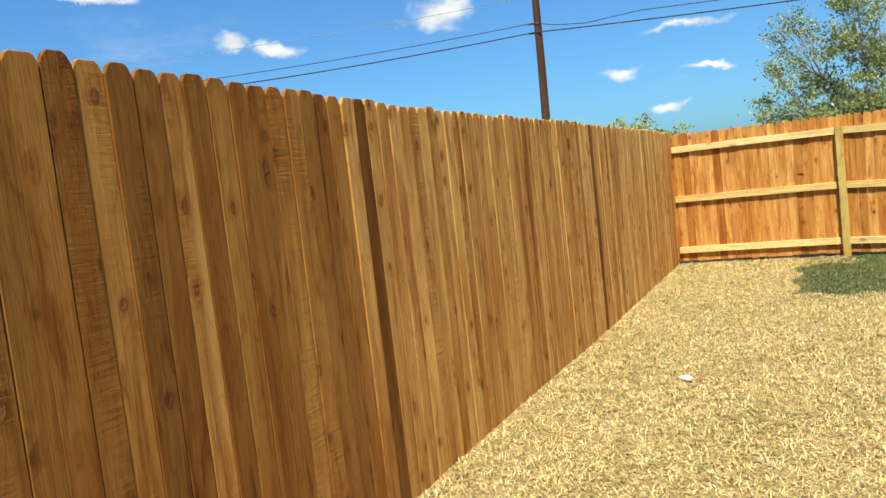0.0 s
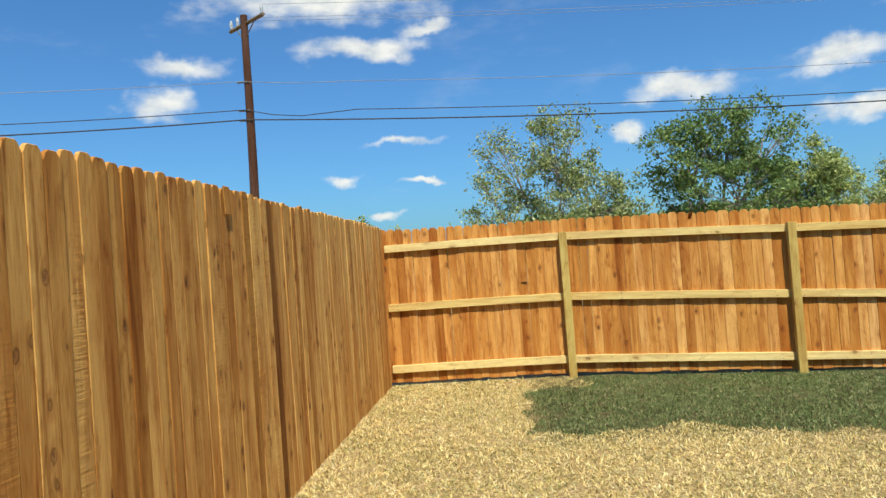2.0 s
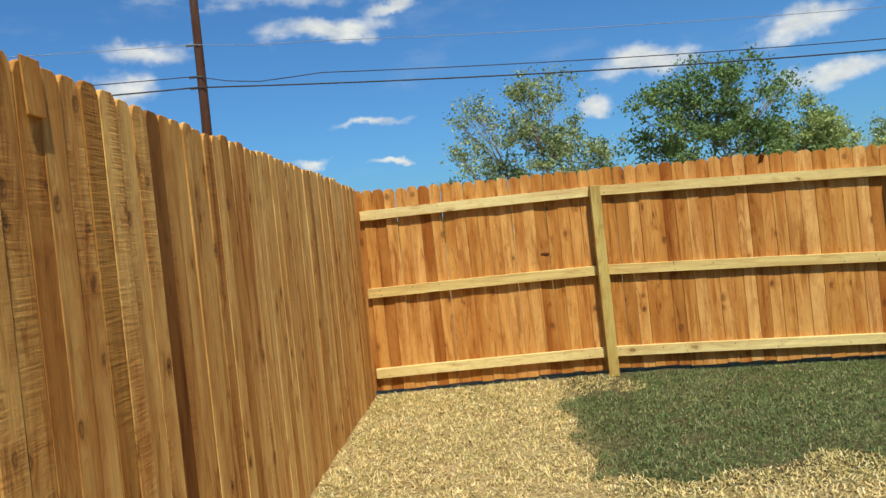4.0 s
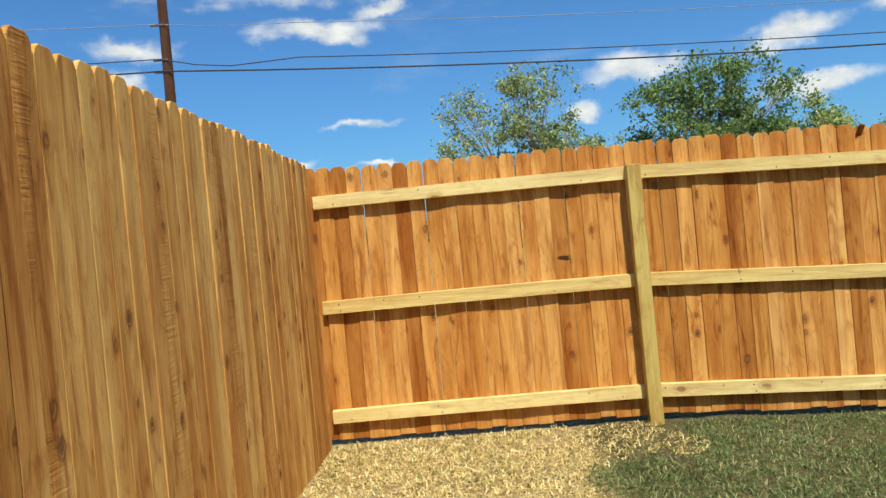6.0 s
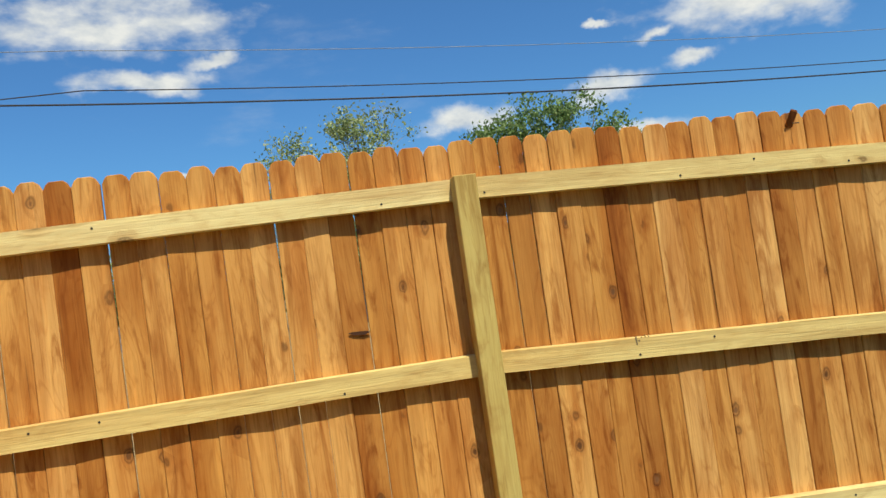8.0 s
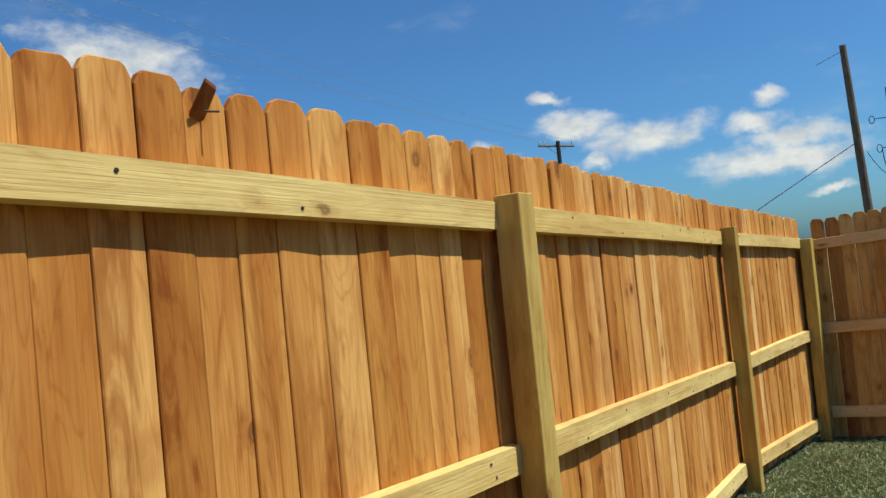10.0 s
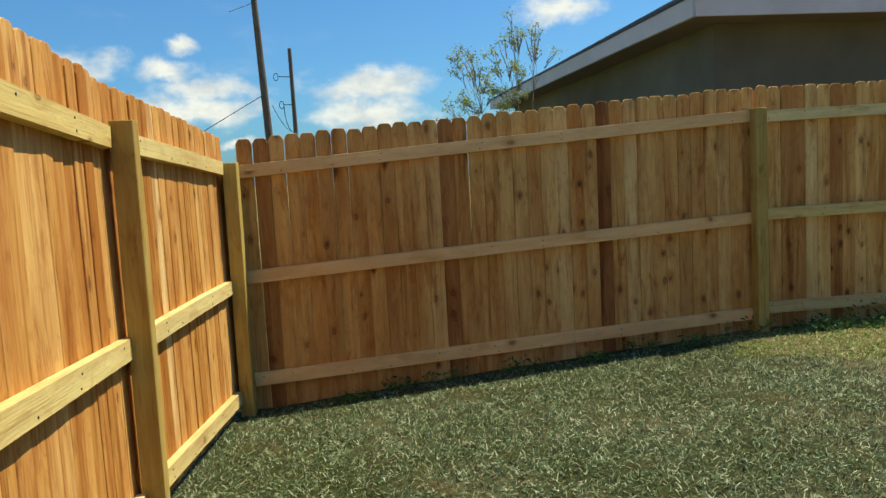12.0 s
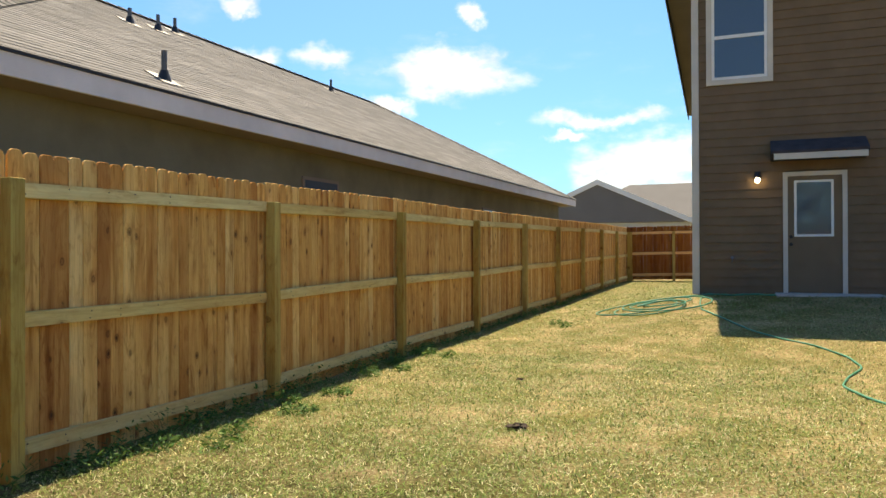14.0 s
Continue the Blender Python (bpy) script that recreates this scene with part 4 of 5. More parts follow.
for z, r, mat, lab, kk in ((6.48, 0.022, CABLE, "thick black overhead cable", 0.0), (6.80, 0.014, CABLE, "thin dark overhead cable", 0.2), (7.72, 0.009, WIRE, "faint grey overhead wire", 0.05)):
    wire("overhead_cable", P1 + Vector((0, -0.15, z)), P2 + Vector((0, 0, z + 0.6)), 1.05, r, mat, lab, kk)
    wire("overhead_cable", P1 + Vector((0, -0.15, z)), P0 + Vector((0, 0, z + 0.2)), 0.7, r, mat, lab)
for a, b in zip(tips1, tips2):
    wire("overhead_cable", a, b, 0.7, 0.006, WIRE, "faint grey overhead wire")

P3 = Vector((38.4, 0.68, -0.3))
pole3 = pole("utility_pole", P3, 9.6, 0.19, 0.13, POLE_GREY, "bare grey wooden pole leaning slightly", (0.0, 0.35))
P4 = Vector((46.4, -0.25, -0.3))
pole4 = pole("utility_pole", P4, 8.8, 0.14, 0.10, POLE_GREY, "thinner grey wooden pole with cable brackets", (0.0, 0.05))
for z, ln in ((7.3, 0.75), (5.8, 0.55)):
    bm = bmesh.new()
    cyl_bm(bm, (0, 0, z), (-0.1, ln, z + 0.02), 0.03, 0.02, 6)
    part("bracket", bm, METAL, pole4)
    bm = bmesh.new()
    for k in range(10):
        a0, a1 = k * math.pi / 5, (k + 1) * math.pi / 5
        cyl_bm(bm, (-0.1, ln + 0.12 + 0.12 * math.cos(a0), z + 0.2 * math.sin(a0)), (-0.1, ln + 0.12 + 0.12 * math.cos(a1), z + 0.2 * math.sin(a1)), 0.02, 0.02, 5)
    part("cable_loop", bm, CABLE, pole4)
tube("drop_cable", [(-0.1, 0.55 - 0.5 * u * u, 5.8 - 1.5 * math.sin(u * math.pi / 2)) for u in [i / 12 for i in range(13)]], 0.022, CABLE, pole4)
w2 = tube("drop_cable", [P3 + Vector((0, -0.1 - 0.06 * i, 5.0 - 0.2 * i + 0.0)) + Vector((0.6 * i, -0.02 * i, 0.012 * i * i)) for i in range(13)], 0.015, CABLE)
tagged(w2, "loose dark cable hanging between two poles", "cable", "overhead cables")
g1 = tube("guy_wire", [(38.4, 0.85, 5.2), (35.0, 4.1, 2.9), (33.0, 6.0, 1.5), (31.0, 7.9, 0.1)], 0.018, CABLE)
tagged(g1, "dark guy wire sloping down from the grey pole", "cable", "overhead cables")
g2 = tube("guy_wire", [(38.4, 1.0, 9.1), (37.4, 2.0, 8.5)], 0.014, CABLE)
tagged(g2, "short dark wire stub at the top of the grey pole", "cable", "overhead cables")


# ---- trees ----
def tree(name, at, lobes, trunk_r, leaf_mat, n_leaf, leaf_size, seed, label, twigs=3, spread=1.0):
    """Lobes: (x, y, z, radius across, radius up, density); limbs run to points inside them, leaves sit round the twig ends."""
    r = random.Random(seed)
    rng = np.random.default_rng(seed)
    t = thing(name, label, "tree", at=at)
    bm = bmesh.new()
    C, W = [], []
    zl = min(l[2] - l[4] for l in lobes)
    fork = Vector((0, 0, max(0.25, zl * 0.6)))
    cyl_bm(bm, (0, 0, -0.2), fork, trunk_r, trunk_r * 0.8, 8)

    def branch(p, q, rad, n=5):
        last = p
        for i in range(1, n + 1):
            u = i / n
            c = p.lerp(q, u) + Vector((r.uniform(-1, 1), r.uniform(-1, 1), r.uniform(-0.6, 1))) * 0.05 * (q - p).length * math.sin(u * math.pi)
            cyl_bm(bm, last, c, rad * (1 - 0.7 * (i - 1) / n), rad * (1 - 0.7 * u), 5 if rad > 0.02 else 3)
            last = c
        return last
    for lx, ly, lz, lr, lh, ld in lobes:
        lr, lh = lr * spread, lh * spread
        mid = branch(fork, Vector((lx * 0.75, ly * 0.75, fork.z + (lz - fork.z) * 0.7)), trunk_r * 0.45)
        for _ in range(int(9 * ld) + 4):
            d = Vector((r.gauss(0, 1), r.gauss(0, 1), r.gauss(0, 1))).normalized()
            f = r.uniform(0.55, 1.0)
            e = Vector((lx + d.x * lr * f, ly + d.y * lr * f, lz + d.z * lh * f))
            e = branch(mid, e, trunk_r * 0.16, 5)
            for _ in range(twigs):
                g = e + Vector((r.gauss(0, 1), r.gauss(0, 1), r.gauss(0.3, 0.8))) * lr * 0.22
                branch(mid.lerp(e, r.uniform(0.5, 0.95)), g, 0.012, 3)
                C.append(tuple(g))
                W.append(ld)
            C.append(tuple(e))
            W.append(ld)
    part("trunk", bm, BARK, t, "trunk and branching limbs")
    C, W = np.array(C), np.array(W)
    sel = C[rng.choice(len(C), n_leaf, p=W / W.sum())]
    mean_r = np.mean([l[3] for l in lobes])
    k = rng.uniform(0.3, 1.0, (n_leaf, 1)) * mean_r * 0.2
    P = sel + rng.normal(0, 1, (n_leaf, 3)) * k * np.array([1, 1, 0.75])
    m = len(P)
    a = rng.normal(0, 1, (m, 3))
    a /= np.linalg.norm(a, axis=1, keepdims=True)
    b = np.cross(a, rng.normal(0, 1, (m, 3)))
    b /= np.linalg.norm(b, axis=1, keepdims=True)
    s = leaf_size * rng.uniform(0.6, 1.4, (m, 1))
    V = np.stack([P - a * s, P + b * s * 0.5, P + a * s, P - b * s * 0.5], 1).reshape(-1, 3)
    ob = new("crown", from_arrays("crown", V, np.arange(m * 4).reshape(-1, 4), leaf_mat))
    ob.parent = t
    tagged(ob, "crown of many small leaves", kind="stuff")
    return t


tree("tree", (3.1, 25.0, 0.0), [(-2.2, 0, 3.6, 1.5, 1.5, 0.8), (-1.3, 0.5, 5.7, 1.6, 1.6, 0.5), (0.9, 0, 6.0, 1.7, 1.6, 0.9), (0.2, -0.5, 3.6, 2.0, 1.8, 1.4), (2.3, 0, 3.9, 1.5, 1.6, 0.9), (-2.6, 0.3, 2.2, 1.2, 1.0, 0.6), (3.0, 0.2, 2.4, 1.2, 1.1, 0.8)],
     0.2, LEAF_A, 23000, 0.075, 11, "rounded tree with thin olive foliage and bare grey twigs", 5, 1.15)
tree("tree", (11.0, 25.0, 0.0), [(-2.0, 0, 5.2, 1.5, 1.4, 1.3), (-0.2, 0.4, 5.9, 1.6, 1.4, 1.0), (1.6, 0, 5.9, 1.5, 1.4, 0.7), (0.3, -0.5, 3.8, 2.2, 1.8, 1.4), (-2.0, 0, 3.2, 1.6, 1.5, 0.7), (2.6, 0.2, 3.6, 1.6, 1.6, 1.0)],
     0.26, LEAF_B, 19000, 0.082, 12, "broad green tree with gaps of sky in its crown", 4, 1.1)
tree("tree", (15.2, 25.5, 0.0), [(-0.8, 0, 4.6, 1.4, 1.3, 0.8), (0.8, 0, 4.0, 1.4, 1.3, 0.6), (0.2, 0.2, 2.9, 1.7, 1.2, 1.0), (1.9, 0, 2.8, 1.0, 1.0, 0.4)],
     0.18, LEAF_C, 13000, 0.07, 13, "pale green tree with thin grey twigs")
tree("tree", (19.9, 27.0, 0.0), [(0, 0, 3.9, 1.5, 1.3, 1.0), (1.3, 0, 3.0, 1.3, 1.2, 0.8), (-1.2, 0.3, 2.8, 1.2, 1.1, 0.8)],
     0.15, LEAF_A, 9000, 0.075, 14, "small olive-green tree over the fence")
tree("tree", (-6.2, 27.0, 0.0), [(0, 0, 2.9, 1.2, 1.0, 0.6), (1.5, 0, 2.3, 1.0, 0.8, 0.4), (-1.4, 0, 2.4, 1.0, 0.9, 0.8)],
     0.12, LEAF_C, 4500, 0.07, 16, "small pale tree with thin foliage")
tree("sapling", (16.2, -4.2, -0.1), [(-0.1, 0.8, 2.8, 0.42, 0.55, 0.9), (0.0, 0.1, 2.95, 0.36, 0.75, 1.0), (0.0, 0.0, 3.65, 0.16, 0.5, 0.3), (0.1, -0.4, 3.3, 0.28, 0.45, 0.35), (0, 0.9, 2.2, 0.35, 0.3, 0.5), (0, 0.25, 2.0, 0.5, 0.4, 0.9)],
     0.035, LEAF_C, 5600, 0.019, 18, "slender young tree with pale new leaves beside the stucco house", 2)


def far_woods():
    rng = np.random.default_rng(5)
    m = 26000
    az = np.radians(rng.uniform(-60, 75, m))
    d = rng.uniform(150, 175, m)
    top = 8.5 + 2.0 * np.sin(az * 9) + 1.2 * np.sin(az * 23) + 0.8 * np.sin(az * 57)
    P = np.stack([d * np.sin(az), d * np.cos(az), top * rng.random(m) ** 0.6], -1)
    a = rng.normal(0, 1, (m, 3))
    a /= np.linalg.norm(a, axis=1, keepdims=True)
    b = np.cross(a, rng.normal(0, 1, (m, 3)))
    b /= np.linalg.norm(b, axis=1, keepdims=True)
    s = rng.uniform(0.5, 1.0, (m, 1))
    V = np.stack([P - a * s, P + b * s * 0.7, P + a * s, P - b * s * 0.7], 1).reshape(-1, 3)
    tagged(new("far_woods", from_arrays("far_woods", V, np.arange(m * 4).reshape(-1, 4), LEAF_B)), "low dark line of distant woods", "woods", kind="stuff")


far_woods()

# ---- grass ----
def in_sod(x, y):
    wob = 0.08 * np.sin(x * 5.1) + 0.06 * np.sin(x * 11.3 + 1)
    edge = np.interp(x, [1.55, 3.0, 3.6, 5.5, 7.0, 7.6, 8.4, 8.8, 9.7], [-2.87, -2.72, -3.06, -3.4, -3.9, -4.3, -4.1, -3.75, -3.6])
    return (x > 1.57 + 0.05 * np.sin(y * 7)) & (y > edge + wob)


def blades(name, label, mat, pts, length, width, stand, seed):
    rng = np.random.default_rng(seed)
    n = len(pts)
    x, y = pts[:, 0], pts[:, 1]
    base = np.stack([x, y, ground_z(x, y)], -1)
    a = rng.uniform(0, 2 * np.pi, n)
    tilt = np.clip(rng.normal(stand, 0.35, n), 0.05, 1.45)
    L = length * rng.uniform(0.5, 1.4, n)
    hx, hy = np.cos(a), np.sin(a)
    side = np.stack([-hy, hx, np.zeros(n)], -1) * (width * rng.uniform(0.6, 1.3, n))[:, None] / 2
    d1 = np.stack([hx * np.cos(tilt), hy * np.cos(tilt), np.sin(tilt)], -1)
    t2 = tilt - rng.uniform(0.2, 1.2, n)
    d2 = np.stack([hx * np.cos(t2), hy * np.cos(t2), np.sin(t2)], -1)
    mid = base + d1 * (L * 0.55)[:, None]
    tip = mid + d2 * (L * 0.45)[:, None]
    tip[:, 2] = np.maximum(tip[:, 2], base[:, 2] + 0.003)
    V = np.stack([base - side, base + side, mid + side * 0.8, mid - side * 0.8, tip], 1).reshape(-1, 3)
    i = np.arange(n)[:, None] * 5
    F = np.concatenate([i + np.array([[0, 1, 2]]), i + np.array([[0, 2, 3]]), i + np.array([[3, 2, 4]])], 0)
    ob = new(name, from_arrays(name, V, F, mat))
    return tagged(ob, label, "grass", kind="stuff")


def scatter(rng, x0, x1, y0, y1, per_m2):
    n = int((x1 - x0) * (y1 - y0) * per_m2)
    return np.stack([rng.uniform(x0, x1, n), rng.uniform(y0, y1, n)], -1)


def clumped(rng, p):
    f = np.sin(p[:, 0] * 9.7 + 2 * np.sin(p[:, 1] * 6.1)) * np.sin(p[:, 1] * 8.9 + 2 * np.sin(p[:, 0] * 7.3))
    return p[rng.random(len(p)) < 0.72 + 0.28 * f]


def grass():
    rng = np.random.default_rng(21)
    p = clumped(rng, scatter(rng, 0.02, 9.56, -13.0, -0.02, 3300))
    p = p[p[:, 1] < np.interp(p[:, 0], [b[0] for b in BACK], [b[1] for b in BACK]) - 0.02]
    sod = in_sod(p[:, 0], p[:, 1]) & ~((p[:, 1] > -0.85 - 0.12 * np.sin(p[:, 0] * 9)) & (p[:, 0] < 2.2 + 0.1 * np.sin(p[:, 1] * 8)))
    more = clumped(rng, scatter(rng, 1.5, 9.5, -5.0, -0.12, 6500))
    extra = scatter(rng, 0.02, 4.6, -9.5, -0.02, 2600)
    extra = extra[rng.random(len(extra)) > smooth01(2.6, 4.6, extra[:, 0])]
    thick = scatter(rng, 3.8, 9.5, -9.5, -2.6, 2300)
    thick = thick[~in_sod(thick[:, 0], thick[:, 1]) & (rng.random(len(thick)) < smooth01(3.6, 5.6, thick[:, 0]))]
    bare = (p[:, 1] > -0.7 - 0.2 * np.sin(p[:, 0] * 3)) & (p[:, 0] < 2.3)
    mixf = smooth01(2.8, 5.6, p[:, 0] - 0.1 * (p[:, 1] + 7)) > rng.random(len(p))
    dry = np.sin(p[:, 0] * 2.3 + 1.3 * np.sin(p[:, 1] * 1.7)) * np.sin(p[:, 1] * 2.1 + np.sin(p[:, 0] * 1.9)) + 0.35 * rng.normal(0, 1, len(p))
    mixf = mixf & (dry < 1.15)
    blades("straw_grass", "dry straw-coloured turf blades", STRAW, np.concatenate([p[~sod & ~mixf], extra[~in_sod(extra[:, 0], extra[:, 1])]]), 0.038, 0.0056, 0.5, 1)
    g = np.concatenate([p[sod & ~(bare & (rng.random(len(p)) < 0.9))], more[in_sod(more[:, 0], more[:, 1]) & ((more[:, 0] > 2.2) | (more[:, 1] < -0.85))]])
    east = smooth01(4.0, 6.3, g[:, 0]) > rng.random(len(g))
    blades("green_sod", "fresh green sod along the back fence", SOD, g[~east], 0.036, 0.0042, 0.6, 2)
    blades("green_sod", "grey-green corner sod, colour dimmed for light angle and exposure, flecked with straw", SOD_DIMMED, g[east], 0.034, 0.0042, 0.42, 6)
    blades("lawn_grass", "half-green lawn blades mixed with straw", LAWN, np.concatenate([p[~sod & mixf], thick]), 0.033, 0.0048, 0.45, 3)
    q = scatter(rng, -1.0, 9.6, -27.4, -13.0, 900)
    q = q[~((q[:, 0] < HX + 0.05) & (q[:, 1] < HY + 0.02))]
    q = q[q[:, 0] < 9.56]
    q = q[~((q[:, 0] < 5.2) & (q[:, 0] > 3.6) & (q[:, 1] < HY + 0.66))]
    blades("far_grass", "half-green lawn blades beside the house", LAWN, q, 0.05, 0.007, 0.45, 4)


grass()


# ---- weeds ----
def weed(x, y, size, seed, n=90):
    r = np.random.default_rng(seed)
    z = float(ground_z(x, y))
    w = thing("weed", "leafy green weed tuft at the foot of the fence", "weed", "weeds along the fence", at=(x, y, z))
    a = r.uniform(0, 2 * np.pi, n)
    rad = size * np.sqrt(r.random(n))
    c = np.stack([rad * np.cos(a) * 0.7, rad * np.sin(a) * 1.4, size * 0.8 * r.random(n) ** 1.2 * (1 - 0.4 * rad / size)], -1)
    d = r.normal(0, 1, (n, 3)) * [1, 1, 0.6]
    d /= np.linalg.norm(d, axis=1, keepdims=True)
    e = np.cross(d, r.normal(0, 1, (n, 3)))
    e /= np.linalg.norm(e, axis=1, keepdims=True)
    s = r.uniform(0.01, 0.03, (n, 1))
    V = np.stack([c - d * s, c + e * s * 0.3, c + d * s, c - e * s * 0.3], 1).reshape(-1, 3)
    V[:, 2] = np.maximum(V[:, 2], 0.002)
    ob = tagged(new("leaves", from_arrays("leaves", V, np.arange(n * 4).reshape(-1, 4), WEED)), kind="stuff")
    ob.parent = w
    bm = bmesh.new()
    for k in range(7):
        an = r.uniform(0, 6.28)
        cyl_bm(bm, (0, 0, -0.01), (size * 0.7 * math.cos(an), size * math.sin(an), size * 0.8 * r.uniform(0.4, 1)), 0.002, 0.001, 4)
    tagged(part("stem", bm, WEED, w), kind="stuff")


wr = random.Random(8)
for k in range(46):
    y = -1.0 - k * 0.42 + wr.uniform(-0.15, 0.15)
    x = 9.54 - wr.uniform(0.0, 0.16)
    weed(x, y, wr.uniform(0.09, 0.2) * (1.5 if 5.2 < -y < 9 else 1.0), 100 + k, 150 if 5.2 < -y < 9 else 90)


for k in range(16):
    y = -5.0 - wr.random() * 5.0
    weed(9.42 - abs(wr.gauss(0, 0.22)), y, wr.uniform(0.08, 0.14), 300 + k, 120)
for k, (x, y) in enumerate(((8.3, -12.2), (8.55, -12.6), (9.3, -4.55), (9.2, -4.9), (8.9, -5.1))):
    weed(x, y, 0.13, 400 + k, 130)


# ---- hose, clods, chip ----
def hose():
    pts = []

    def add(x, y, h=0.012):
        pts.append((x, y, float(ground_z(x, y)) + h))
    rng = random.Random(2)
    for k in range(190):
        a = k / 190 * 2 * math.pi * 5.2
        rr = 0.34 + 0.16 * math.sin(a * 0.37) + 0.10 * math.sin(a * 1.31 + 1)
        add(7.15 + 0.25 * math.sin(a * 0.21) + rr * 1.5 * math.cos(a), -13.9 + 0.35 * math.sin(a * 0.29) + rr * 1.9 * math.sin(a), 0.012 + 0.010 * (k // 36))
    for k in range(60):
        add(6.9 - 2.3 * k / 60, -15.1 + 0.14 * math.sin(k * 0.35) + 0.1 * math.sin(k * 0.9), 0.015)
    for k in range(40):
        add(4.6 + 2.0 * k / 40, -14.95 + 0.1 * math.sin(k * 0.5), 0.02)
    path = [(6.5, -13.3), (6.1, -12.4), (5.75, -11.6), (5.4, -11.1), (5.1, -10.8), (4.82, -10.2), (4.75, -9.6), (4.95, -9.0), (5.05, -8.5), (4.92, -8.0), (4.75, -7.6)]
    for (x0, y0), (x1, y1) in zip(path, path[1:]):
        for i in range(6):
            add(x0 + (x1 - x0) * i / 6, y0 + (y1 - y0) * i / 6)
    sm = [pts[0]] + [tuple(sum(pts[j][c] for j in (i - 1, i, i + 1)) / 3 for c in range(3)) for i in range(1, len(pts) - 1)] + [pts[-1]]
    h = tube("garden_hose", sm, 0.011, HOSE)
    tagged(h, "green garden hose coiled loosely and trailing over the lawn", "hose")


hose()


def clod(x, y, s, seed, mat=DIRT, name="dirt_clod", label="dark clod of dirt on the lawn", cat="dirt"):
    r = random.Random(seed)
    bm = bmesh.new()
    bmesh.ops.create_icosphere(bm, subdivisions=3, radius=1)
    for v in bm.verts:
        n = noise.noise(v.co * 1.8 + Vector((seed, 0, 0)))
        v.co = Vector((v.co.x * s * (1.3 + 0.8 * n), v.co.y * s * (0.8 + 0.6 * n), max(v.co.z, -0.2) * s * (0.35 + 0.35 * n)))
    ob = new(name, mesh_of(bm, name, mat))
    ob.matrix_basis = pose(x, y, float(ground_z(x, y)) + 0.012, 0, 0, r.uniform(0, 180))
    tagged(ob, label, cat)
    return ob


clod(7.25, -6.1, 0.055, 1)
clod(7.75, -7.9, 0.03, 2)
clod(5.3, -4.6, 0.05, 3)
bm = bmesh.new()
quad_slab(bm, [Vector(p) for p in ((-0.045, -0.02, 0.012), (0.03, -0.03, 0.008), (0.05, 0.005, 0.014), (0.0, 0.03, 0.018), (-0.035, 0.02, 0.01))], 0.008)
chip = new("pale_chip", mesh_of(bm, "pale_chip", PAPER))
chip.matrix_basis = pose(0.99, -5.85, float(ground_z(0.99, -5.85)) + 0.022, 4, 3, -20)
tagged(chip, "small pale chip lying on the straw grass", "chip")

# ---- scrap of board nailed at the top of the back fence ----
bm = bmesh.new()
quad_slab(bm, [Vector(p) for p in ((-0.026, -0.012, -0.05), (0.012, -0.004, -0.056), (0.03, -0.03, 0.006), (-0.012, -0.05, 0.012))], 0.008)
scrap = thing("board_scrap", "small board offcut, coloured dark for its shaded face, hanging from a nail at a picket top", "offcut", at=(3.552, -0.05, 1.768))
# near-darkest tone, standing in for the shade on the face turned from the sun
part("offcut", bm, CEDAR, scrap).color = (0.04, 0, 0, 1)
bm = bmesh.new()
cyl_bm(bm, (-0.004, 0.03, -0.036), (0.016, -0.05, -0.05), 0.0022, 0.0022, 6)
part("nail", bm, METAL, scrap)



def rail_nails(parent, stations, posts, heights, seed):
    r = random.Random(seed)
    me = None
    for i, (s0, s1) in enumerate(zip(posts, posts[1:])):
        for h0, h1 in heights[min(i, len(heights) - 1)]:
            s = s0 + 0.14
            while s < s1 - 0.04:
                h = h0 + (h1 - h0) * (s - s0) / (s1 - s0)
                for dz in (-0.022, 0.02):
                    if r.random() < 0.42:
                        x, y, g, a = run_at(stations, s + r.uniform(-0.02, 0.02))
                        if me is None:
                            bm = bmesh.new()
                            cyl_bm(bm, (0, 0, 0), (0, -0.003, 0), 0.0046, 0.0046, 6)
                            me = mesh_of(bm, "nail", BLACK)
                        piece("nail", me, parent, pose(x, y, g + h + dz, 0, 0, math.degrees(a)) @ pose(0, -0.037, 0))
                s += r.uniform(0.2, 0.42)


rail_nails(back_fence, BACK, back_posts, BACK_RAILS, 1)
rail_nails(right_fence, RIGHT, ([0.0] + right_posts)[:6], SIDE_RAILS, 2)

# ---- boards of the fences ----
BACK_TONES = "4" "637684767566777456776" "54765358676837" "678567847547575895579879867788676768776"
SIDE_TONES = "4256535443" "5672455665685615866544675" "656338736766754" "65748563676"
# nearest left boards hold darker digits than the far ones
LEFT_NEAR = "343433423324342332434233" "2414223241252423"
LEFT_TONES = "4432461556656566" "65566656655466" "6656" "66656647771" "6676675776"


def back_top(x, y):
    return float(np.interp(x, (0, 0.9, 2.3, 3.4, 3.9, 4.8, 5.5, 6.9, 7.6, 9.6), (1.852, 1.83, 1.814, 1.788, 1.765, 1.74, 1.722, 1.678, 1.645, 1.525)))


def left_top(x, y):
    return float(np.interp(y, (-13, -10, -9.3, -8.7, -8.3, -7.6, -6.5, -5, -3, -1, 0), (2.0, 1.972, 1.958, 1.94, 1.924, 1.909, 1.90, 1.905, 1.893, 1.887, 1.868))) + 0.005 * math.sin(y * 11)


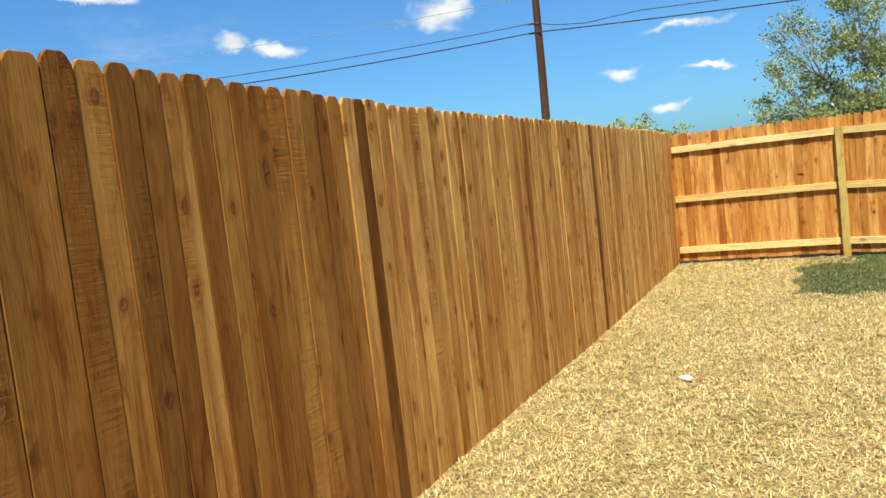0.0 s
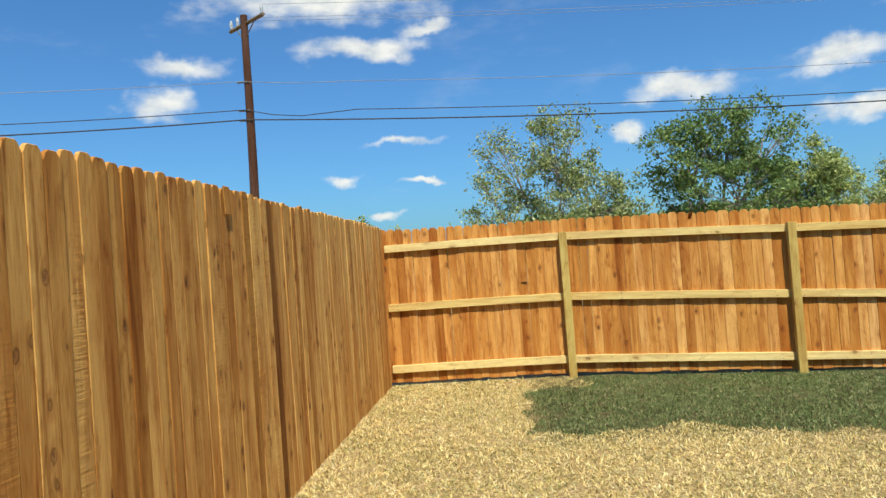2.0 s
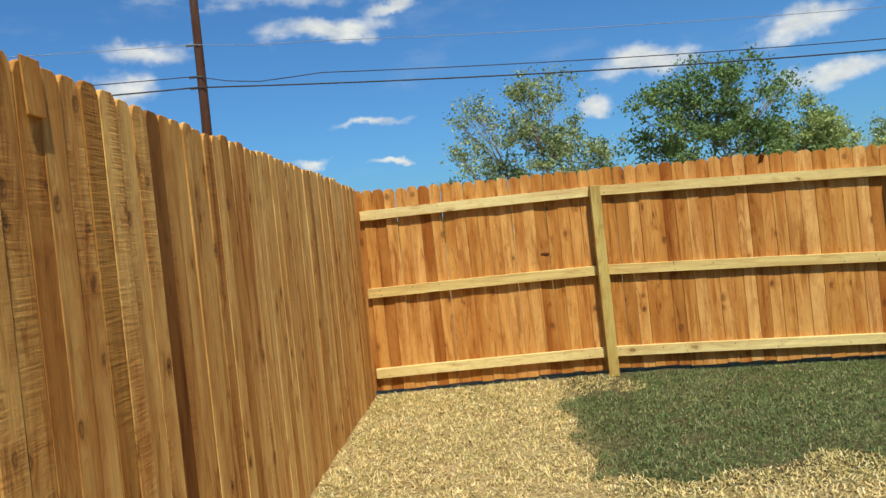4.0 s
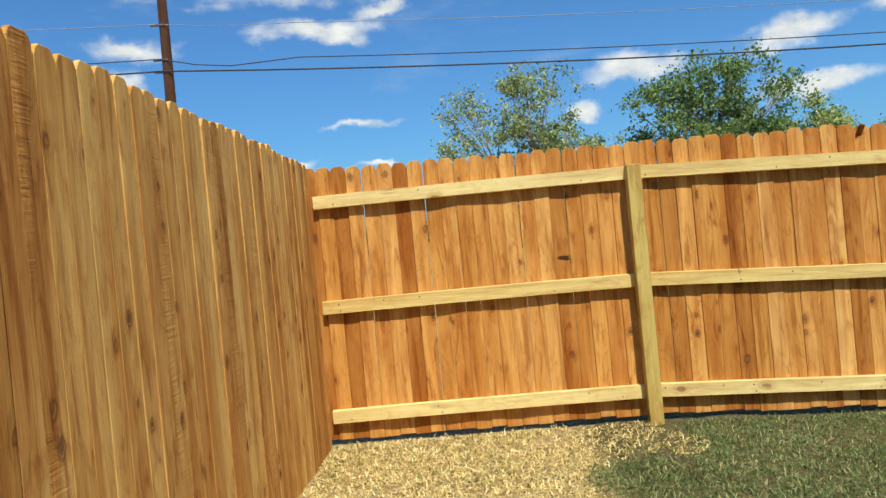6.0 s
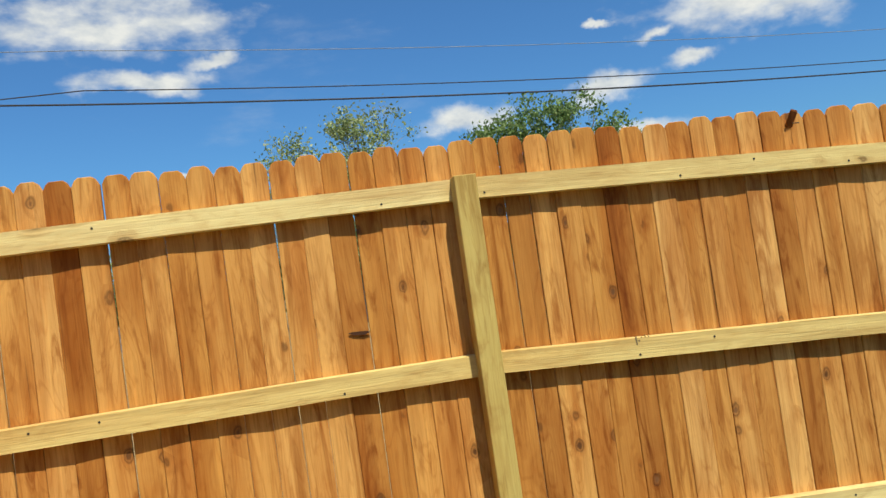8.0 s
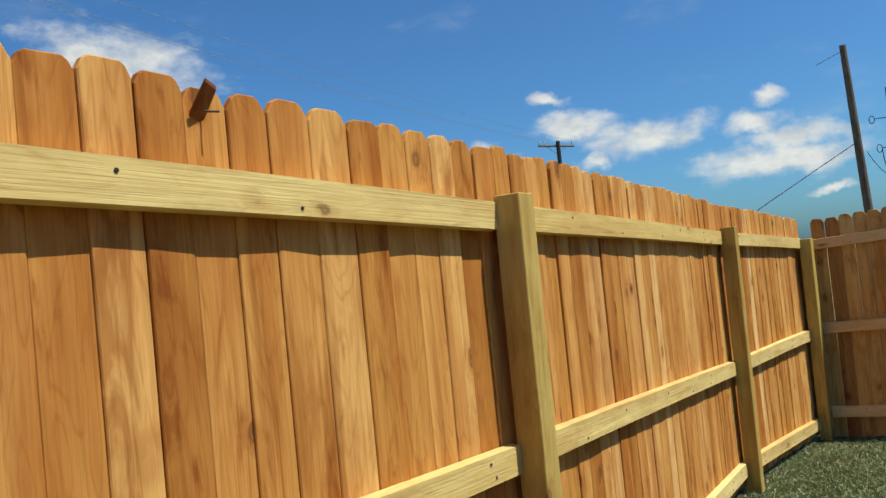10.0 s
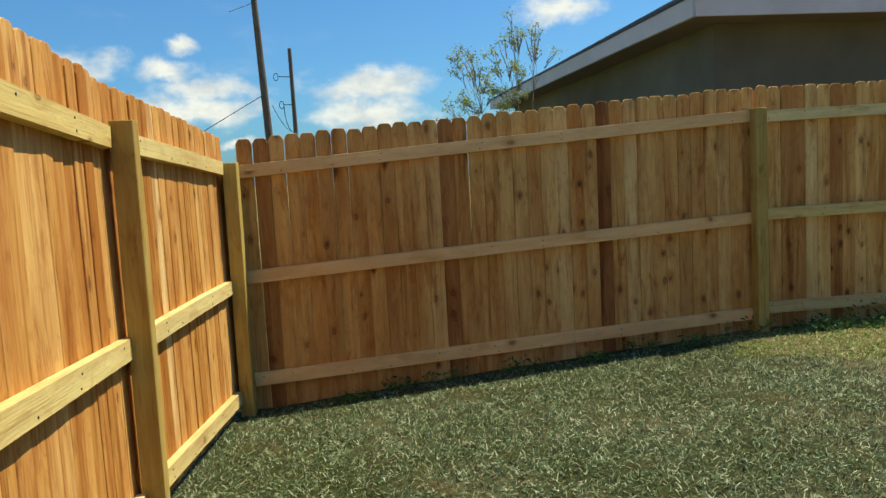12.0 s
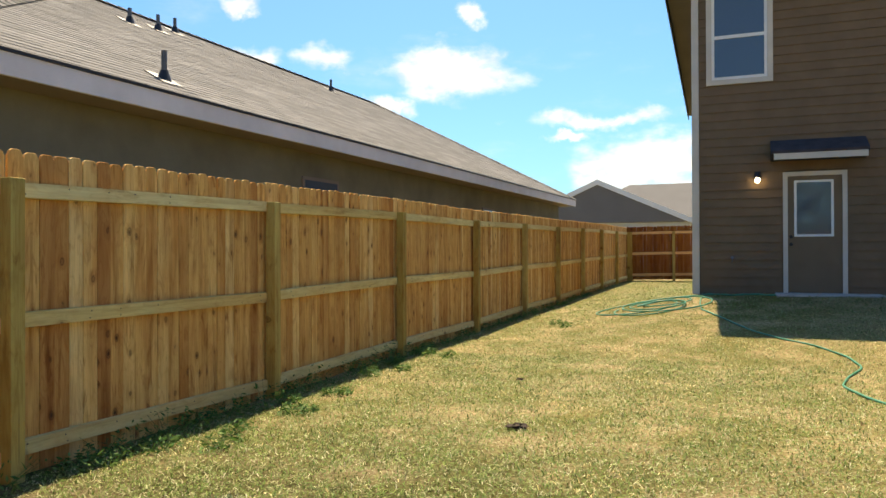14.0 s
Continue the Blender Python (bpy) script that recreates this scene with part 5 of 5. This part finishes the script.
pickets(back_fence, BACK, spaced([(0, -0.058), (1, 0.0436), (22, 2.181), (37, 3.723), (39, 3.975), (46, 4.745), (51, 5.267)], 9.6), 1.845, CEDAR, 1, 5, 0.035, BACK_TONES, "5677889", back_top)
pickets(right_fence, RIGHT, spaced([(0, 0.08), (36, 3.85)], 27.2), 1.83, CEDAR_LIFTED, 1, 9, -0.03, SIDE_TONES, "4556678")
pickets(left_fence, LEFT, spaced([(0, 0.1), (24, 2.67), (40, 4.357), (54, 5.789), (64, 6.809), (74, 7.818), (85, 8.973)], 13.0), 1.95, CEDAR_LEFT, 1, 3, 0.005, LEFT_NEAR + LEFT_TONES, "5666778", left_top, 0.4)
# low digits put the cross fence's shade into its board colour
pickets(cross_fence, CROSS, spaced([(0, 0.0), (10, 1.1)], 3.2), 1.84, CEDAR, 1, 7, 0.03, "", "1223")

bm = bmesh.new()
box_bm(bm, 0.004, 0.011, -0.045, 0.04, -0.17, -0.012, 0.003)
stub = tagged(new("board_offcut", mesh_of(bm, "board_offcut", CEDAR_LEFT)), "short cedar board offcut nailed over a picket top", "offcut")
stub.matrix_basis = pose(0.0, -4.80, 1.925, 0, -2, 0)
stub.color = (0.6, 0, 0, 1)

# ---- dents in the boards and the stamp on a rail ----
DENT = plain_material("dark_dent", (0.07, 0.028, 0.014), 0.9, 30.0, 0.2)
INK = plain_material("faded_ink", (0.20, 0.15, 0.08), 0.9, 30.0, 0.2)


def mark(name, x, z, w, h, y, tilt, mat):
    """Shallow mark on the face of the back fence, with ragged ends."""
    bm = bmesh.new()
    r = random.Random(int(x * 1000))
    pts = [(-w / 2, r.uniform(-0.3, 0.3) * h), (-w / 4, -h * r.uniform(0.3, 0.6)), (w / 4, -h * r.uniform(0.3, 0.6)), (w / 2, r.uniform(-0.4, 0.2) * h),
           (w / 3, h * r.uniform(0.3, 0.6)), (-w / 3, h * r.uniform(0.3, 0.6))]
    face = [bm.verts.new((a, 0, b)) for a, b in pts]
    back = [bm.verts.new((a, 0.003, b)) for a, b in pts]
    bm.faces.new(face)
    bm.faces.new(back[::-1])
    for i in range(6):
        bm.faces.new((face[i], back[i], back[(i + 1) % 6], face[(i + 1) % 6]))
    piece(name, mesh_of(bm, name, mat), back_fence, pose(x, y, z, 0, tilt, 0))


for x, z, w, h, y in ((1.633, 1.115, 0.085, 0.014, -0.002), (3.27, 1.318, 0.07, 0.009, -0.038), (3.235, 1.378, 0.03, 0.01, -0.038), (3.80, 1.435, 0.05, 0.016, -0.05)):
    mark("dent", x, z, w, h, y, 4, DENT)
for k, (dx, w, h) in enumerate(((-0.028, 0.008, 0.04), (-0.012, 0.02, 0.008), (-0.005, 0.008, 0.042), (0.012, 0.007, 0.04), (0.026, 0.007, 0.036))):
    mark("stamp_mark", 2.752 + dx, 0.919, w, h, -0.0655, 0, INK)
